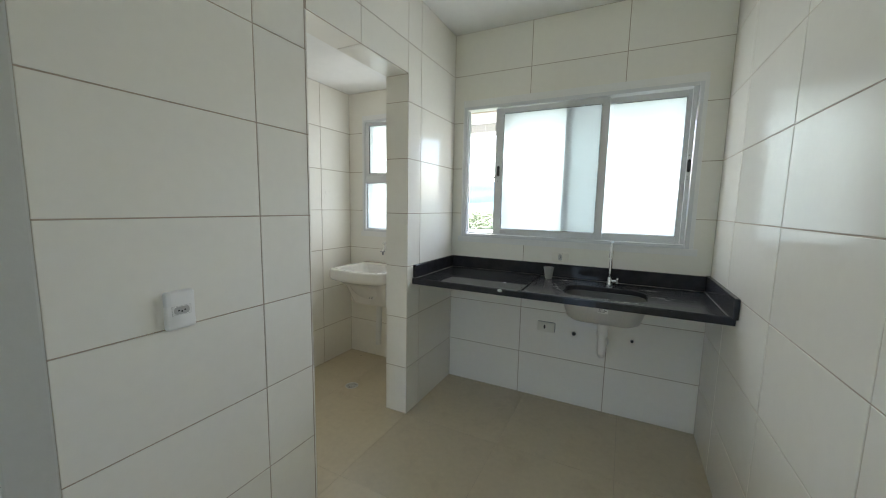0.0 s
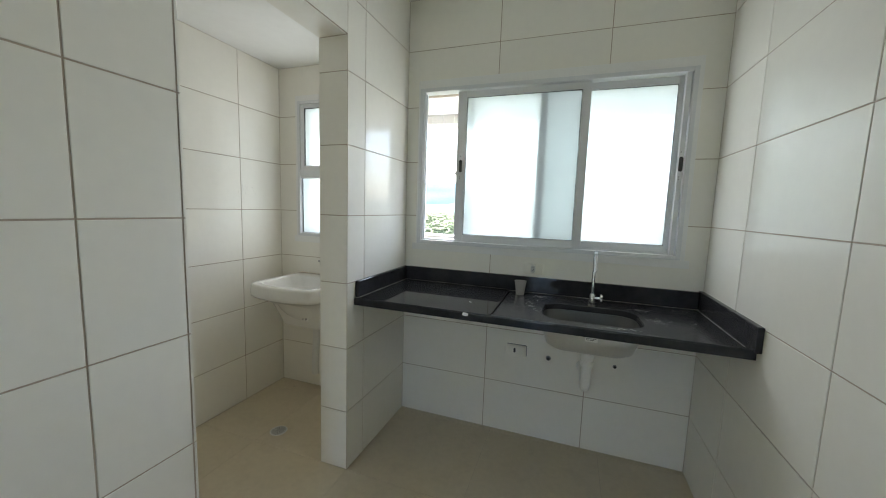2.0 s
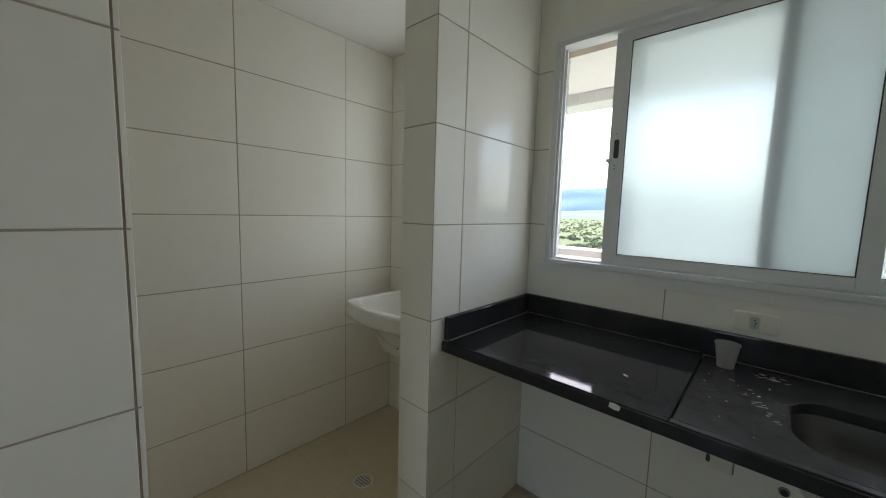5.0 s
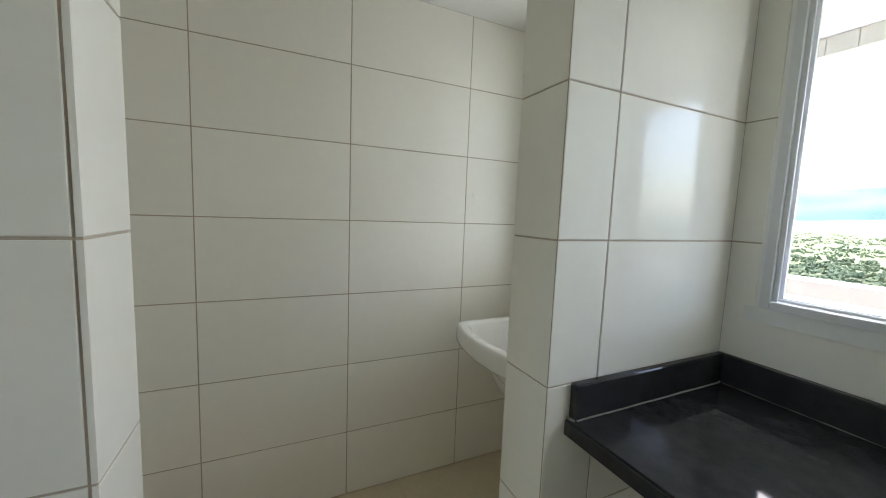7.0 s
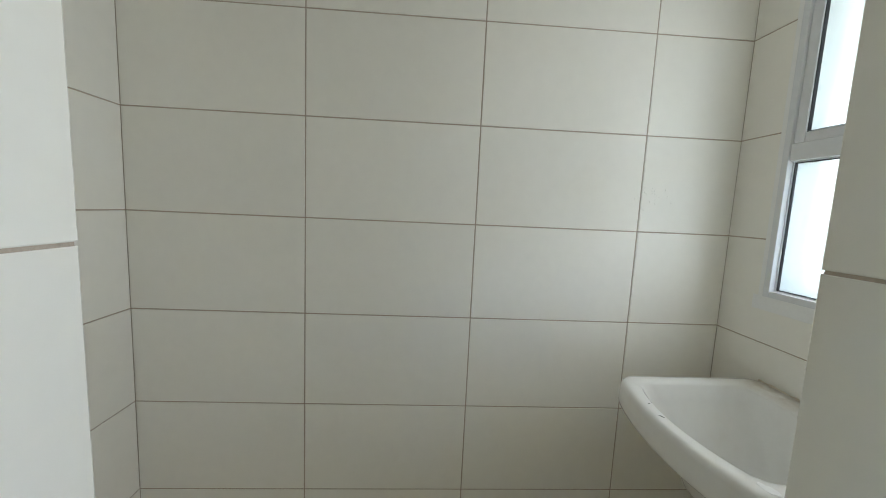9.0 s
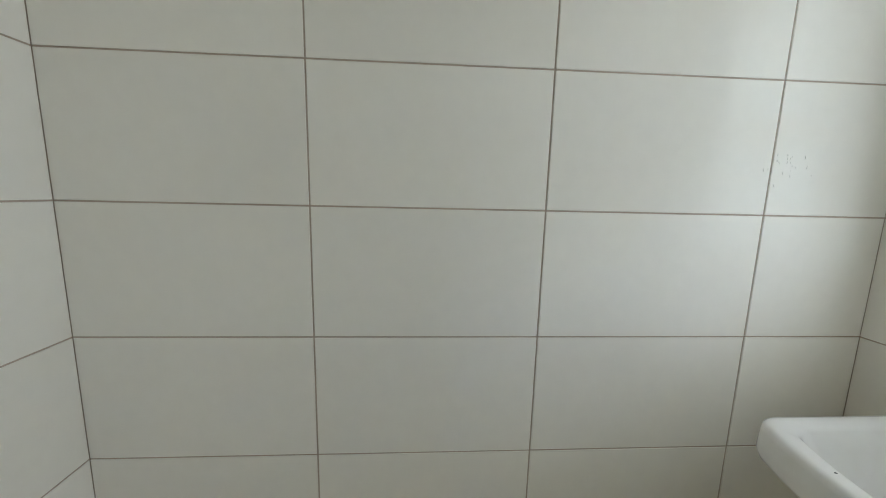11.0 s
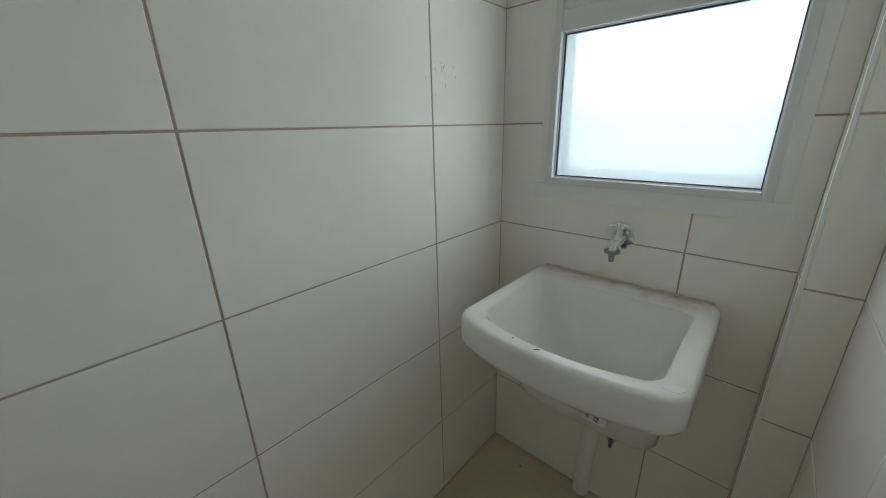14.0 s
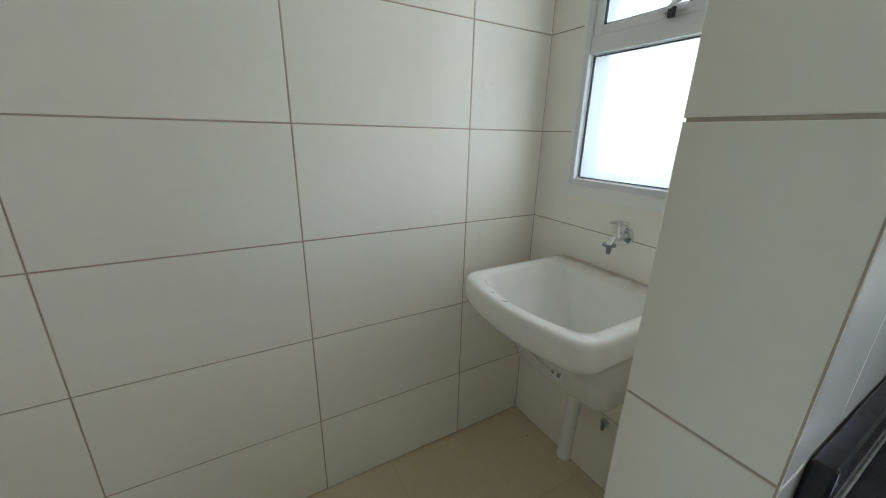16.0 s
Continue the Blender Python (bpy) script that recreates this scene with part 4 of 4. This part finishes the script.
def tile_mesh(w, h, holes=()):
    """A tile of w by h that faces -y at y = 0, with eased edges; holes are rectangles cut from it, from its lower left corner."""
    key = (round(w, 4), round(h, 4), tuple(tuple(round(v, 4) for v in q) for q in holes))
    if key in mesh_cache:
        return mesh_cache[key]
    bm = bmesh.new()
    if not holes:
        e, d = 0.0012, 0.0008
        loft(bm, [[(0, THICK, 0), (w, THICK, 0), (w, THICK, h), (0, THICK, h)],
                  [(0, d, 0), (w, d, 0), (w, d, h), (0, d, h)],
                  [(e, 0, e), (w - e, 0, e), (w - e, 0, h - e), (e, 0, h - e)]], False, True)
    else:
        xs = sorted({0.0, w} | {min(max(v, 0), w) for q in holes for v in q[:2]})
        zs = sorted({0.0, h} | {min(max(v, 0), h) for q in holes for v in q[2:]})
        for a0, a1 in zip(xs, xs[1:]):
            for c0, c1 in zip(zs, zs[1:]):
                mx, mz = (a0 + a1) / 2, (c0 + c1) / 2
                if a1 - a0 < 1e-5 or c1 - c0 < 1e-5 or any(q[0] < mx < q[1] and q[2] < mz < q[3] for q in holes):
                    continue
                bm.faces.new([bm.verts.new(p) for p in ((a0, 0, c0), (a1, 0, c0), (a1, 0, c1), (a0, 0, c1))])
        bmesh.ops.remove_doubles(bm, verts=bm.verts, dist=1e-5)
        ex = bmesh.ops.extrude_face_region(bm, geom=list(bm.faces))
        for v in [g for g in ex["geom"] if isinstance(g, bmesh.types.BMVert)]:
            v.co.y += THICK
    bmesh.ops.recalc_face_normals(bm, faces=bm.faces)
    me = bpy.data.meshes.new("tile")
    bm.to_mesh(me)
    bm.free()
    me.materials.append(TILE)
    mesh_cache[key] = me
    return me


tile_rnd = random.Random(11)


def tile_wall(parent, m, u_joints, v_joints, holes=(), first=0.0006, last=0.0006):
    """Tiles between the joints u (along) and v (up) of a wall; m takes a wall that faces -y to its place. first, last: the gaps at its two ends."""
    for i, (u0, u1) in enumerate(zip(u_joints, u_joints[1:])):
        for v0, v1 in zip(v_joints, v_joints[1:]):
            a0 = u0 + (first if i == 0 else JOINT / 2)
            a1 = u1 - (last if i == len(u_joints) - 2 else JOINT / 2)
            b0, b1 = v0 + JOINT / 2, v1 - JOINT / 2
            if a1 - a0 < 0.006 or b1 - b0 < 0.006:
                continue
            cut = [(q[0] - a0, q[1] - a0, q[2] - b0, q[3] - b0) for q in holes if q[0] < a1 and q[1] > a0 and q[2] < b1 and q[3] > b0]
            if any(q[0] <= 0 and q[1] >= a1 - a0 and q[2] <= 0 and q[3] >= b1 - b0 for q in cut):
                continue
            ob = new("tile", tile_mesh(a1 - a0, b1 - b0, cut))
            ob.parent = parent
            ob.matrix_basis = m @ pose(a0, tile_rnd.uniform(-0.0004, 0.0), b0, tile_rnd.uniform(-0.06, 0.06), 0, tile_rnd.uniform(-0.05, 0.05))


def clip(joints, low, high):
    return [low] + [j for j in joints if low + 0.012 < j < high - 0.012] + [high]


rows_k, rows_l, rows_d = clip(ROWS, 0, CEIL_K), clip(ROWS, 0, CEIL_L), clip(ROWS, 0, LINTEL)
face_north = lambda y: pose(0, y, 0)                     # faces -y, u = x
face_east = lambda x: pose(x, 0, 0, 0, 0, -90)           # faces -x, u = -y
face_west = lambda x: pose(x, 0, 0, 0, 0, 90)            # faces +x, u = y
face_south = lambda y: pose(0, y, 0, 0, 0, 180)          # faces +y, u = -x

tile_wall(w_north_k, face_north(0.0), clip([0.552, 1.118], 0.0, EAST), rows_k, [KW])
tile_wall(w_north_l, face_north(NORTH_L), clip([-0.455], WEST_L, -0.243), rows_l, [LW])
west_cols = [-0.487 - COL_W * k for k in range(4)]
tile_wall(w_part, face_west(0.0), clip(sorted(west_cols), JAMB_N, 0.0), rows_k, first=0.0022)
tile_wall(w_lintel, face_west(0.0), clip(sorted(west_cols), JAMB_S, JAMB_N), clip(ROWS, LINTEL, CEIL_K), first=JOINT / 2, last=JOINT / 2)
tile_wall(w_left, face_west(0.0), clip(sorted(west_cols), TILE_END, JAMB_S), rows_k, last=0.012)
tile_wall(w_west, face_west(WEST_L), clip(sorted([-0.319 - COL_W * k for k in range(3)]), SOUTH_L, NORTH_L), rows_l)
tile_wall(w_south, face_south(SOUTH_L), clip([0.155 + 0.29], -PART, -WEST_L), rows_l)
tile_wall(w_east, face_east(EAST), clip([0.369 + COL_W * k for k in range(4)], 0.0, 2.633), rows_k)
tile_wall(w_part, face_north(JAMB_N), [PART, 0.0], rows_d, first=0.0, last=0.0022)
structure("trim_corner_joint", boxes((-0.0024, -0.0006, JAMB_N + 0.0006, JAMB_N + 0.0024, 0.0, LINTEL), bevel=0.0004), GROUT, "brown grout line along the tiled corner")["category"] = "trim"
tile_wall(w_left, face_south(JAMB_S), [0.0, -PART], rows_d, first=0.0, last=0.0)
tile_wall(w_part, face_east(PART), clip([0.432], 0.085, -JAMB_N - 0.0085), rows_l, last=0.004)
tile_wall(w_left, face_east(PART), clip([1.72], -JAMB_S + 0.0085, -SOUTH_L), rows_l, first=0.004)
tile_wall(w_duct, face_north(-0.085), [-0.2375, PART], rows_l, first=0.0)
tile_wall(w_duct, face_east(-0.243), [-NORTH_L, 0.0795], rows_l, last=0.0)
# tiles under the lintel
tile_wall(w_lintel, Matrix.Translation((0, 0, LINTEL)) @ pose(0, 0, 0, 0, 0, 90) @ pose(0, 0, 0, 90), clip([-1.053], JAMB_S, JAMB_N), [PART, -0.0065])

# floor tiles
FX0, FY0, FT = -0.605, -1.239, 0.605
for i in range(-1, 6):
    for j in range(-7, 3):
        x0, x1 = max(FX0 + FT * i, WEST_L), min(FX0 + FT * (i + 1), EAST + 1.4)
        y0, y1 = max(FY0 + FT * j, BACK), min(FY0 + FT * (j + 1), NORTH_L)
        if x1 - x0 < 0.02 or y1 - y0 < 0.02:
            continue
        g = 0.0012
        fb = bmesh.new()
        loft(fb, [[(x0 + g, y0 + g, -0.008), (x1 - g, y0 + g, -0.008), (x1 - g, y1 - g, -0.008), (x0 + g, y1 - g, -0.008)],
                  [(x0 + g, y0 + g, -0.0006), (x1 - g, y0 + g, -0.0006), (x1 - g, y1 - g, -0.0006), (x0 + g, y1 - g, -0.0006)],
                  [(x0 + 2 * g, y0 + 2 * g, 0), (x1 - 2 * g, y0 + 2 * g, 0), (x1 - 2 * g, y1 - 2 * g, 0), (x0 + 2 * g, y1 - 2 * g, 0)]], False, True)
        part("floor_tile", fb, FLOOR, floor)

# small square tiles on the balcony beam and in the outer window reveal
sq = boxes((0, 0.097, 0, 0.006, 0, 0.072), bevel=0.001, seg=1)
beam_tile = part("facade_tile", sq, FACADE_TILE, beam)
beam_tile.matrix_basis = pose(-1.428, 0.996, 2.074)
for k in range(1, 40):
    o = new("facade_tile", beam_tile.data)
    o.parent = beam
    o.matrix_basis = pose(-1.428 + 0.1 * k, 0.996, 2.074)
rv = boxes((0, 0.004, 0, 0.062, 0, 0.0945), bevel=0.001, seg=1)
rev = part("facade_tile", rv, FACADE_TILE, w_north_k)
rev.matrix_basis = pose(KW[0], 0.088, 1.14)
for k in range(1, 9):
    o = new("facade_tile", rev.data)
    o.parent = w_north_k
    o.matrix_basis = pose(KW[0], 0.088, 1.14 + 0.0985 * k)
